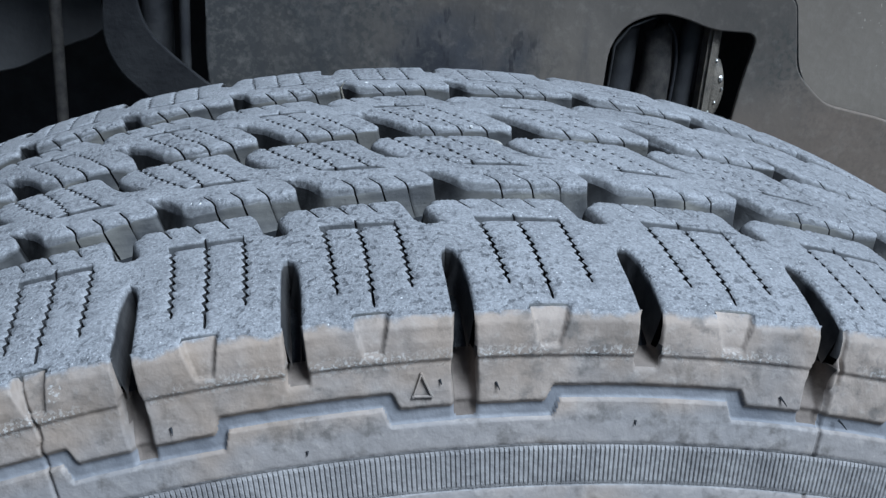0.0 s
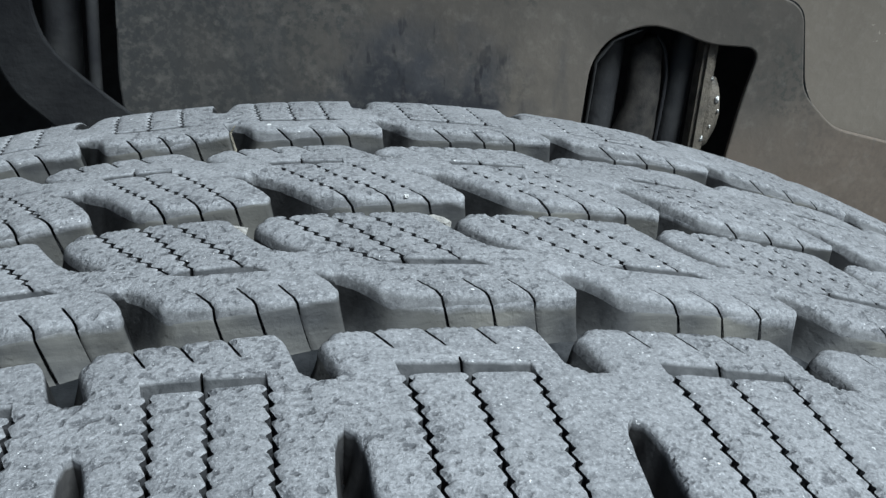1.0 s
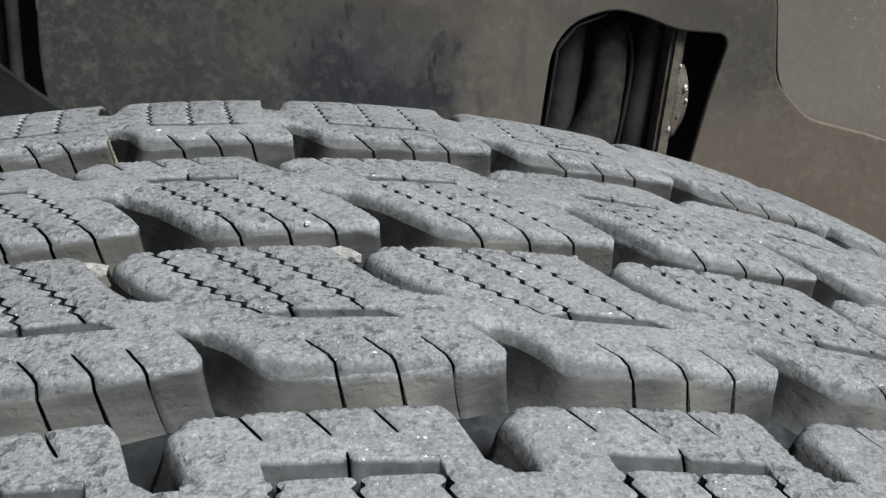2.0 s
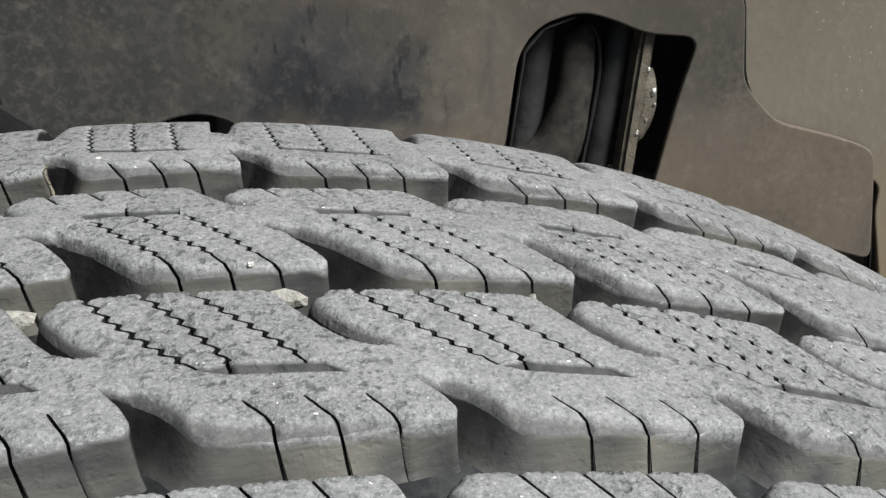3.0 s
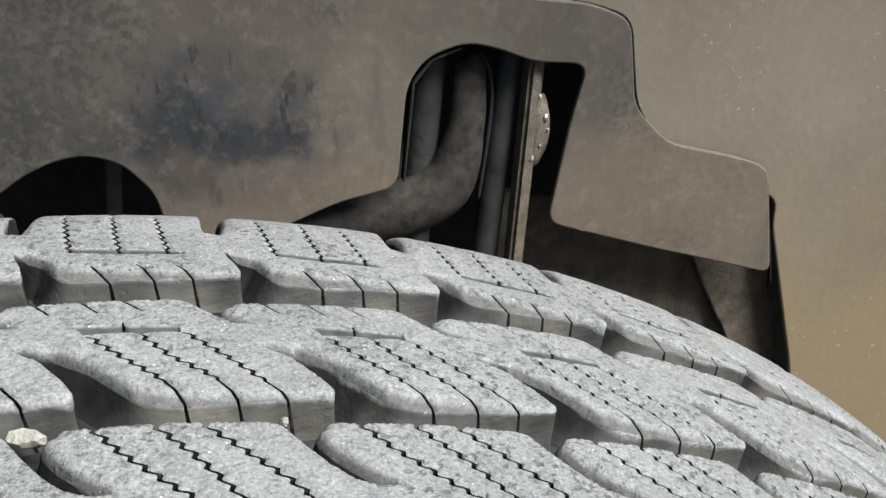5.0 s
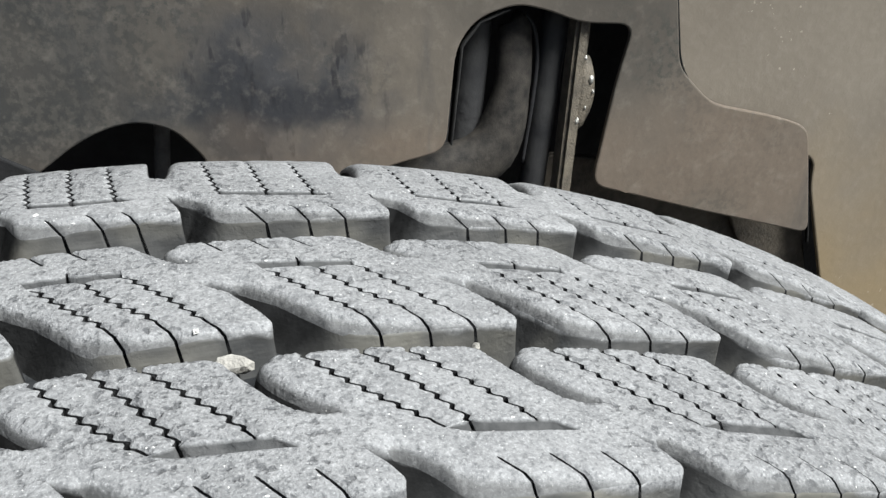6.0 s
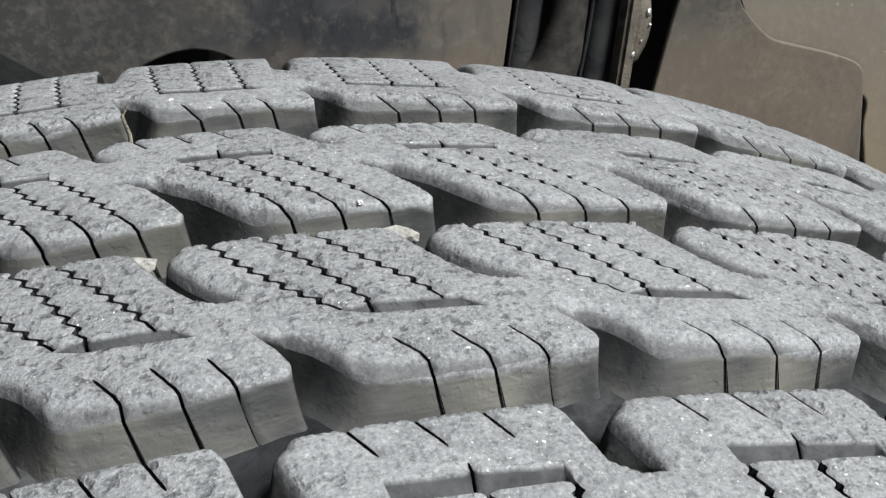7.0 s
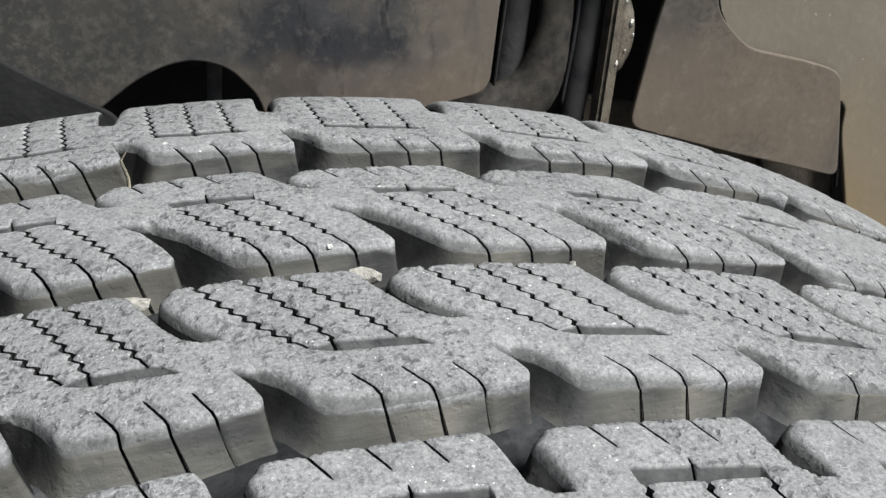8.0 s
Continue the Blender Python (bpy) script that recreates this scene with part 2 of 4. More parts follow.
def plate_steel():
    m = Mat("stained_inner_panel", 0.62, spec=0.35)
    n = m.noise(9, 5, 0.6)
    f = m.noise(140, 5, 0.65)
    base = m.mix(m.ramp(n, (0.35, 0.0), (0.65, 1.0)), (0.084, 0.074, 0.062), (0.138, 0.119, 0.097))
    mott = m.math("MULTIPLY", m.ramp(m.noise(270, 4, 0.6), (0.50, 0.0), (0.56, 1.0)), m.ramp(m.math("ADD", m.noise(16, 3), m.math("MULTIPLY", m.math("SUBTRACT", 0.03, m.axes()[0]), 2.0, clamp=True)), (0.47, 0.0), (0.6, 1.0)))
    base = m.mix(m.math("MULTIPLY", mott, 0.75), base, (0.055, 0.055, 0.048))
    # oily blotch
    x, _, z = m.axes()
    warp = m.noise(28, 4, 0.6)
    def spot(cx, cz, wide, high, torn, inner, outer):
        """An uneven patch round a point of the panel, 1 within and 0 outside."""
        dx = m.math("MULTIPLY", m.math("SUBTRACT", x, cx), 1.0 / wide)
        dz = m.math("MULTIPLY", m.math("SUBTRACT", z, cz), 1.0 / high)
        rad = m.math("SQRT", m.math("ADD", m.math("MULTIPLY", dx, dx), m.math("MULTIPLY", dz, dz)))
        return m.ramp(m.math("ADD", rad, m.math("MULTIPLY", m.math("SUBTRACT", warp, 0.5), torn)), (inner, 1.0), (outer, 0.0))

    blot = spot(0.062, 0.584, 0.066, 0.040, 2.2, 0.35, 1.15)
    base = m.mix(m.math("MULTIPLY", blot, 0.85), base, (0.042, 0.044, 0.050))
    core = m.math("MAXIMUM", spot(0.048, 0.580, 0.021, 0.026, 2.0, 0.65, 1.05), spot(0.076, 0.577, 0.032, 0.014, 2.2, 0.6, 1.1))
    base = m.mix(m.math("MULTIPLY", core, 0.9), base, (0.026, 0.027, 0.031))
    brush = m.noise(130, 3, 0.6, stretch=(1.0, 1.0, 0.3))
    base = m.mix(m.math("MULTIPLY", m.ramp(brush, (0.58, 0.0), (0.64, 0.9)), m.math("MULTIPLY", blot, 1.3, clamp=True)), base, (0.020, 0.020, 0.023))
    # left part darkened in colour, shade painted over the stains
    side = m.ramp(m.math("ADD", m.math("MULTIPLY", m.math("SUBTRACT", 0.062, x), 6.0), m.noise(18, 4, 0.6)), (0.45, 0.0), (1.2, 0.85))
    base = m.mix(side, base, (0.036, 0.037, 0.037))
    rusty = m.math("MULTIPLY", m.ramp(m.math("ADD", m.math("MULTIPLY", m.math("SUBTRACT", 0.572, z), 26.0), m.noise(24, 4)), (0.45, 0.0), (1.0, 0.8)), m.ramp(m.noise(13, 2), (0.4, 0.3), (0.6, 1.0)))
    base = m.mix(rusty, base, (0.140, 0.110, 0.084))
    pale = m.math("MULTIPLY", m.ramp(m.noise(270, 4, 0.6), (0.42, 1.0), (0.49, 0.0)), m.math("MULTIPLY", m.math("SUBTRACT", 0.05, x), 9.0, clamp=True))
    base = m.mix(m.math("MULTIPLY", pale, 0.25), base, (0.15, 0.14, 0.12))
    base = m.mix(m.ramp(f, (0.53, 0.0), (0.74, 0.2)), base, (0.29, 0.262, 0.222))
    base = m.mix(m.ramp(f, (0.28, 0.2), (0.44, 0.0)), base, (0.07, 0.066, 0.058))
    g = m.noise(520, 4, 0.65)
    base = m.mix(m.ramp(g, (0.3, 0.12), (0.48, 0.0)), base, (0.075, 0.07, 0.062))
    streak = m.noise(60, 4, 0.6, stretch=(1.0, 1.0, 0.18))
    base = m.mix(m.math("MULTIPLY", m.ramp(streak, (0.56, 0.0), (0.7, 0.55)), m.ramp(m.noise(9, 2), (0.45, 0.0), (0.6, 1.0))), base, (0.06, 0.058, 0.056))
    m.colour(base)
    m.bump((f, 0.0002), (n, 0.002), (g, 0.00006))
    return m.m


def tan_paint():
    m = Mat("dusty_tan_panel", 0.6, spec=0.35)
    n = m.noise(6, 4)
    f = m.noise(180, 5, 0.65)
    base = m.mix(m.ramp(n, (0.35, 0.0), (0.65, 1.0)), (0.146, 0.124, 0.098), (0.194, 0.168, 0.134))
    base = m.mix(m.ramp(f, (0.5, 0.0), (0.9, 0.25)), base, (0.34, 0.31, 0.265))
    z = m.axes()[2]
    ochre = m.ramp(m.math("ADD", m.math("MULTIPLY", m.math("SUBTRACT", 0.53, z), 6.0), m.noise(14, 4)), (0.45, 0.0), (1.0, 0.75))
    base = m.mix(ochre, base, (0.22, 0.165, 0.09))
    dots = m.math("MULTIPLY", m.math("GREATER_THAN", m.noise(330, 2), 0.71), m.math("GREATER_THAN", m.noise(20, 2), 0.5))
    base = m.mix(m.math("MULTIPLY", dots, 0.5), base, (0.42, 0.38, 0.31))
    m.colour(base)
    m.bump((f, 0.0003))
    return m.m


def plain(name, a, b, scale=60, rough=0.6, metal=0.0, bump=0.0005, spec=0.4):
    m = Mat(name, rough, metal, spec)
    n = m.noise(scale, 5, 0.6)
    m.colour(m.mix(m.ramp(n, (0.32, 0.0), (0.68, 1.0)), a, b))
    m.bump((m.noise(scale * 6, 4), bump))
    return m.m


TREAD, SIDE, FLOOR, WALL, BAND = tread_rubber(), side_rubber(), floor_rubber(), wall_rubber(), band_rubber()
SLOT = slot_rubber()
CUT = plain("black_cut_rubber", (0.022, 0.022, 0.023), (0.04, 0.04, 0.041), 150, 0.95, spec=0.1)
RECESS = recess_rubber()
FRAME = plain("brown_dirty_steel", (0.05, 0.043, 0.034), (0.125, 0.105, 0.08), 90, 0.75, bump=0.0006)
PLATE, TAN = plate_steel(), tan_paint()
DARK = plain("black_cavity_plastic", (0.012, 0.012, 0.013), (0.03, 0.03, 0.032))
STRUT = plain("dusty_black_steel", (0.026, 0.026, 0.028), (0.060, 0.059, 0.057), 40, 0.55, spec=0.3)
CAST = plain("dirty_cast_iron", (0.015, 0.014, 0.013), (0.052, 0.046, 0.039), 170, 0.75, bump=0.0002, spec=0.3)
RUST = plain("rusty_flange_steel", (0.085, 0.075, 0.060), (0.190, 0.163, 0.125), 180, 0.6)
BRIGHT = plain("bare_bright_metal", (0.5, 0.48, 0.45), (0.75, 0.73, 0.68), 300, 0.3, 0.8)
ASPHALT = plain("asphalt", (0.04, 0.04, 0.042), (0.065, 0.064, 0.062), 90, 0.9)
RIBS = plain("ribbed_rubber", (0.15, 0.143, 0.138), (0.25, 0.238, 0.225), 90, 0.55)
# matt black for the added bead that draws the panel's shadow line
GAP_BLACK = plain("matt_gap_black", (0.012, 0.012, 0.012), (0.022, 0.021, 0.02), 80, 0.95, spec=0.1)
PEBBLE = plain("pale_stone", (0.21, 0.20, 0.18), (0.34, 0.325, 0.295), 250, 0.85)
CHALK = plain("chalky_white_stone", (0.55, 0.54, 0.51), (0.75, 0.74, 0.71), 700, 0.9)
STRAW = plain("dry_grass", (0.3, 0.27, 0.2), (0.42, 0.38, 0.3), 300, 0.8)
BLACK = plain("dusty_black_plastic", (0.010, 0.010, 0.010), (0.028, 0.0275, 0.026), 50, 0.7)
PIPE = plain("dusty_grey_pipe", (0.09, 0.088, 0.084), (0.16, 0.155, 0.145), 120, 0.6)
# steel darkened in colour for the shade on the curved bracket
SHADED_STEEL = plain("shade_darkened_steel", (0.012, 0.012, 0.013), (0.026, 0.026, 0.026), 45, 0.75, spec=0.15)
BODY = plain("dark_underseal", (0.03, 0.03, 0.03), (0.055, 0.053, 0.05), 30, 0.8)


# ---------------------------------------------------------------- mesh helpers
def finish(name, verts, faces, mats, parent=None, label="", index=None, smooth=None):
    me = bpy.data.meshes.new(name)
    me.from_pydata([tuple(v) for v in verts], [], faces)
    for m in mats:
        me.materials.append(m)
    if index is not None:
        me.polygons.foreach_set("material_index", index)
    if smooth is not None:
        me.polygons.foreach_set("use_smooth", smooth)
    me.update()
    ob = new(name, me)
    if parent:
        ob.parent = parent
    if label:
        tagged(ob, label)
    return ob


def part(name, bm, material, parent, label="", smooth=False):
    me = bpy.data.meshes.new(name)
    bm.normal_update()
    for f in bm.faces:
        f.smooth = smooth
    bm.to_mesh(me)
    bm.free()
    me.materials.append(material)
    ob = new(name, me)
    ob.parent = parent
    if label:
        tagged(ob, label)
    return ob


def inside(px, py, poly):
    """Which of the points lie in the polygon."""
    hit = np.zeros(len(px), bool)
    x0, y0 = poly[-1]
    for x1, y1 in poly:
        c = ((y0 > py) != (y1 > py))
        if y1 != y0:
            hit ^= c & (px < (x1 - x0) * (py - y0) / (y1 - y0) + x0)
        x0, y0 = x1, y1
    return hit


def dense(poly, step, closed=True):
    out = []
    n = len(poly)
    for i in range(n if closed else n - 1):
        a, b = np.array(poly[i]), np.array(poly[(i + 1) % n])
        k = max(1, int(np.ceil(np.linalg.norm(b - a) / step)))
        out += [tuple(a + (b - a) * j / k) for j in range(k)]
    if not closed:
        out.append(tuple(poly[-1]))
    return out


def rounded(poly, r, n=4):
    """The polygon with each corner cut round by about r."""
    out = []
    for i in range(len(poly)):
        p, a, b = (np.array(poly[j % len(poly)], float) for j in (i, i - 1, i + 1))
        da, db = np.linalg.norm(a - p), np.linalg.norm(b - p)
        ra, rb = min(r, da * 0.45), min(r, db * 0.45)
        q0, q1 = p + (a - p) / da * ra, p + (b - p) / db * rb
        for k in range(n + 1):
            t = k / n
            out.append(tuple((1 - t) ** 2 * q0 + 2 * t * (1 - t) * p + t * t * q1))
    return out


# ---------------------------------------------------------------- the tyre
FLOOR_DEEP = 7.8   # mm below the crown
LEDGE_DEEP = 2.8
WALL_ROWS = (0.0, 0.6, 1.6, 3.4, 5.6, 7.0, FLOOR_DEEP)   # rows down the side of a block, mm


def crown(w):
    d = w - MID * 1000
    shoulder = 0.018 * max(d - 64.0, 0) ** 2 + 0.006 * max(-d - 66.0, 0) ** 2
    return 330.0 - CURVE * 1e-3 * d * d - shoulder


def slit(points, width, teeth=0.0, period=2.6, plain_end=0.0, flip=1):
    """A narrow cut along points (mm), plain or stepping softly sideways, as a polygon."""
    pts = np.array(dense(points, 0.32, False))
    d = np.gradient(pts, axis=0)
    d /= np.linalg.norm(d, axis=1)[:, None]
    nrm = np.stack([-d[:, 1], d[:, 0]], 1)
    along = np.concatenate([[0], np.cumsum(np.linalg.norm(np.diff(pts, axis=0), axis=1))])
    ph = (along / period) % 1.0
    # a long easy run one way, then a short jog back where the cut gapes
    saw = np.where(ph < 0.68, -np.cos(np.pi * ph / 0.68), np.cos(np.pi * (ph - 0.68) / 0.32))
    fade = np.clip((along[-1] - plain_end - along) / 0.8 + 0.5, 0, 1)
    off = teeth * 0.64 * saw * fade * flip
    tip = np.clip(np.minimum(along / 0.8 + 0.35, (along[-1] - along) / 0.8 + 0.35), 0.3, 1)
    gape = np.clip(1 - np.abs(ph - 0.84) / 0.22, 0, 1) * fade
    half = width / 2 * tip * ((0.85 + 1.6 * gape * gape * (3 - 2 * gape)) if teeth > 0 else 0.8)
    left, right = pts + nrm * (off + half)[:, None], pts + nrm * (off - half)[:, None]
    return [tuple(p) for p in left] + [tuple(p) for p in right[::-1]]


def beside(poly, gap):
    """Points that keep a small distance outside a thin polygon."""
    p = np.array(poly)
    t = np.roll(p, -1, 0) - np.roll(p, 1, 0)
    t /= np.maximum(np.linalg.norm(t, axis=1), 1e-9)[:, None]
    area = np.sum(p[:, 0] * np.roll(p, -1, 0)[:, 1] - np.roll(p, -1, 0)[:, 0] * p[:, 1])
    return (p + np.stack([t[:, 1], -t[:, 0]], 1) * np.sign(area) * gap)[::2]


def spec_a():
    """Outer shoulder rib, one pitch: (u along the pitch, w across in mm)."""
    outline = [(0, 0.8), (-0.022, 4.2), (-0.075, 9.4), (-0.04, 10.9), (0.02, 11.3), (0.755, 11.7), (0.792, 9.8), (0.846, 3.0), (0.92, 1.2), (1, 0.8)]
    outline += [(1, -8.0), (0.974, -8.7), (0.958, -10.8), (0.950, -15), (0.948, -20), (0.946, -25), (0.944, -28.5), (0.578, -28.5), (0.566, -26.7), (0.36, -26.7), (0.348, -28.5)]
    outline += [(0.064, -28.5), (0.068, -24), (0.070, -19.4), (0.062, -12.6), (0.036, -9.0), (0, -8.0)]
    cuts = [([(0.13, 12.5), (0.22, 7.3)], 0.45, 0, 0), ([(0.327, 12.5), (0.417, 7.4)], 0.45, 0, 0), ([(0.53, 12.6), (0.612, 7.5)], 0.45, 0, 0)]
    cuts += [([(0.235, 2.2), (0.265, -5.5), (0.288, -21.2)], 0.58, 0.38, 1), ([(0.462, 2.2), (0.49, -7.0), (0.497, -25.4)], 0.58, 0.38, 4),
             ([(0.712, 2.0), (0.728, -6.0), (0.74, -21.0)], 0.58, 0.38, 1), ([(0.452, 5.0), (0.455, 2.0)], 0.42, 0, 0)]
    ledge = [(0.205, 4.3), (0.45, 3.9), (0.712, 3.4), (0.722, 1.0), (0.47, 0.9), (0.222, 1.1)]
    return outline, cuts, [ledge]


def along(marks, i, u):
    """The angle at share u past the mark i, with the pitches either side at their own lengths."""
    k = i + math.floor(u)
    k = min(max(k, 0), len(marks) - 2)
    return marks[k] + (i + u - k) * (marks[k + 1] - marks[k])


def arc_cols(marks, i, zero, outline, cuts, ledges):
    """From pitch shares to millimetres along the crown."""
    def f(p):
        return (radians(along(marks, i, p[0]) - zero) * 330.0, p[1])
    return [f(p) for p in outline], [([f(p) for p in c[0]], *c[1:]) for c in cuts], [[f(p) for p in l] for l in ledges]


def spec_b():
    # joint runs from the tip of the mouth (near side) to the tip of the notch (far side)
    # mouth tip at (-0.145, 28.3), notch tip at (-0.137, 34.2); the rib's own pitch is 1
    j = [(-0.145, 28.3), (-0.137, 34.2)]
    outline = [j[1], (-0.26, 37.4), (-0.36, 41.0), (-0.425, 44.8), (-0.405, 46.6), (-0.36, 47.4)]
    outline += [(0.02, 47.9), (0.40, 47.6), (0.455, 46.8), (0.52, 42.8), (0.60, 38.6), (0.68, 35.6), (0.76, 34.4), (0.863, 34.2)]
    outline += [(0.855, 28.3), (0.90, 26.6), (0.945, 24.6), (0.985, 21.8), (0.965, 20.5)]
    outline += [(0.79, 19.6), (0.57, 18.9), (0.26, 18.9), (0.19, 19.3), (0.148, 21.0), (0.10, 23.5), (0.05, 25.4), (-0.02, 27.1), (-0.10, 27.9), j[0]]
    cuts = [([(0.313, 24.6), (0.40, 20.6), (0.41, 17.8)], 0.45, 0, 0), ([(0.504, 24.9), (0.595, 20.4), (0.612, 17.8)], 0.45, 0, 0), ([(0.70, 25.0), (0.785, 20.2), (0.80, 17.8)], 0.45, 0, 0)]
    cuts += [([(-0.27, 49.0), (-0.13, 42.0), (0.03, 35.8), (0.19, 30.2)], 0.50, 0.5, 2.5), ([(-0.045, 49.0), (0.12, 41.2), (0.26, 33.2), (0.30, 29.4)], 0.50, 0.5, 2),
             ([(0.13, 49.0), (0.325, 40.7), (0.455, 35.2), (0.53, 31.2)], 0.50, 0.5, 2)]
    ledge = [(0.17, 29.9), (0.26, 28.9), (0.42, 28.7), (0.57, 28.6), (0.68, 28.5), (0.56, 31.4), (0.30, 31.5)]
    return outline, cuts, [ledge]


def spec_c():
    outline = [(-0.278, 74.0), (-0.36, 76.0), (-0.43, 78.4), (-0.425, 80.3), (-0.38, 81.3), (0.02, 82.0), (0.385, 82.3), (0.435, 81.4), (0.524, 77.9), (0.613, 74.9), (0.722, 74.0)]
    outline += [(0.70, 68.0), (0.83, 64.5), (0.93, 59.3), (0.985, 55.5), (0.965, 54.2), (0.78, 53.6), (0.59, 53.2), (0.39, 52.9), (0.28, 53.3), (0.215, 54.7)]
    outline += [(0.155, 57.4), (0.03, 62.9), (-0.12, 66.8), (-0.24, 68.2), (-0.30, 68.0)]
    cuts = [([(0.02, 71.2), (0.16, 64.7), (0.305, 58.7), (0.39, 53.6), (0.40, 51)], 0.50, 0.5, 8), ([(0.215, 72.0), (0.345, 64.8), (0.495, 59.6), (0.59, 54), (0.605, 51)], 0.50, 0.5, 8),
            ([(0.405, 72.0), (0.575, 64.4), (0.70, 58.2), (0.785, 54), (0.80, 51)], 0.50, 0.5, 8), ([(0.158, 75.2), (0.165, 72.0)], 0.42, 0, 0)]
    cuts += [([(-0.27, 83.5), (-0.153, 78.1)], 0.45, 0, 0), ([(-0.055, 83.5), (0.056, 78.3)], 0.45, 0, 0), ([(0.125, 83.5), (0.245, 78.6)], 0.45, 0, 0)]
    ledge = [(-0.05, 74.0), (0.157, 73.9), (0.39, 73.4), (0.395, 71.4), (0.20, 71.3), (0.0, 71.1)]
    return outline, cuts, [ledge]


def spec_d():
    outline = [(-0.115, 110.5), (-0.075, 112.0), (-0.045, 117.0), (-0.035, 122.0), (-0.03, 130.1), (0.842, 130.1), (0.846, 122.0), (0.842, 114.0), (0.855, 111.3), (0.885, 110.5)]
    outline += [(0.93, 101.8), (0.98, 97.0), (1.0, 93.8), (0.985, 92.7), (0.78, 92.4), (0.60, 92.2), (0.39, 92.0), (0.22, 92.2), (0.165, 93.2), (0.13, 95.4), (0.08, 99.4), (-0.02, 101.6), (-0.07, 101.8)]
    cuts = [([(0.298, 96.0), (0.40, 91.5), (0.412, 89.8)], 0.45, 0, 0), ([(0.506, 96.5), (0.603, 91.5), (0.612, 89.8)], 0.45, 0, 0), ([(0.69, 96.4), (0.776, 92.0), (0.79, 89.8)], 0.45, 0, 0)]
    cuts += [([(0.197, 102.3), (0.172, 110.0), (0.14, 122.5)], 0.56, 0.5, 1), ([(0.435, 101.2), (0.405, 110.0), (0.38, 126.0)], 0.56, 0.5, 1), ([(0.665, 101.2), (0.633, 110.7), (0.60, 122.5)], 0.56, 0.5, 1)]
    ledge = [(0.18, 101.2), (0.44, 100.0), (0.70, 100.2), (0.77, 100.6), (0.67, 102.6), (0.43, 102.8), (0.20, 103.4)]
    return outline, cuts, [ledge]


JOINTS = {"a": [((0, 0.8), (0, -8.0)), ((1, 0.8), (1, -8.0))], "b": [((-0.145, 28.3), (-0.137, 34.2)), ((0.863, 34.2), (0.855, 28.3))],
          "c": [((-0.278, 74.0), (-0.30, 68.0)), ((0.722, 74.0), (0.70, 68.0))], "d": [((-0.115, 110.5), (-0.07, 101.8)), ((0.885, 110.5), (0.93, 101.8))]}


def segment_distance(p, a, b):
    ab = b - a
    t = np.clip(((p - a) @ ab) / max(ab @ ab, 1e-12), 0, 1)
    return np.linalg.norm(p - (a + t[:, None] * ab), axis=1)


def soft_corners(poly, fixed, bare):
    """Rounds the corners of a block, more on the side that looks back; those at the joints stay."""
    out, n = [], len(poly)
    area = sum(poly[i][0] * poly[(i + 1) % n][1] - poly[(i + 1) % n][0] * poly[i][1] for i in range(n))
    for i in range(n):
        p, a, b = (np.array(poly[j % n], float) for j in (i, i - 1, i + 1))
        da, db = np.linalg.norm(a - p), np.linalg.norm(b - p)
        turn = ((p - a)[0] * (b - p)[1] - (p - a)[1] * (b - p)[0]) / (da * db) * (1 if area > 0 else -1)
        if turn < 0.15 or (bare is not None and abs(p[1] - bare) < 3) or any(abs(p[0] - q[0]) + abs(p[1] - q[1]) < 0.01 for q in fixed):
            out.append(tuple(p))
            continue
        to_middle = (a - p) / da + (b - p) / db
        r = 2.4 if to_middle[0] > 0 and to_middle[1] > 0 else 0.7
        q0, q1 = p + (a - p) / da * min(r, da * 0.45), p + (b - p) / db * min(r, db * 0.45)
        for k in range(4):
            t = k / 3
            out.append(tuple((1 - t) ** 2 * q0 + 2 * t * (1 - t) * p + t * t * q1))
    return out


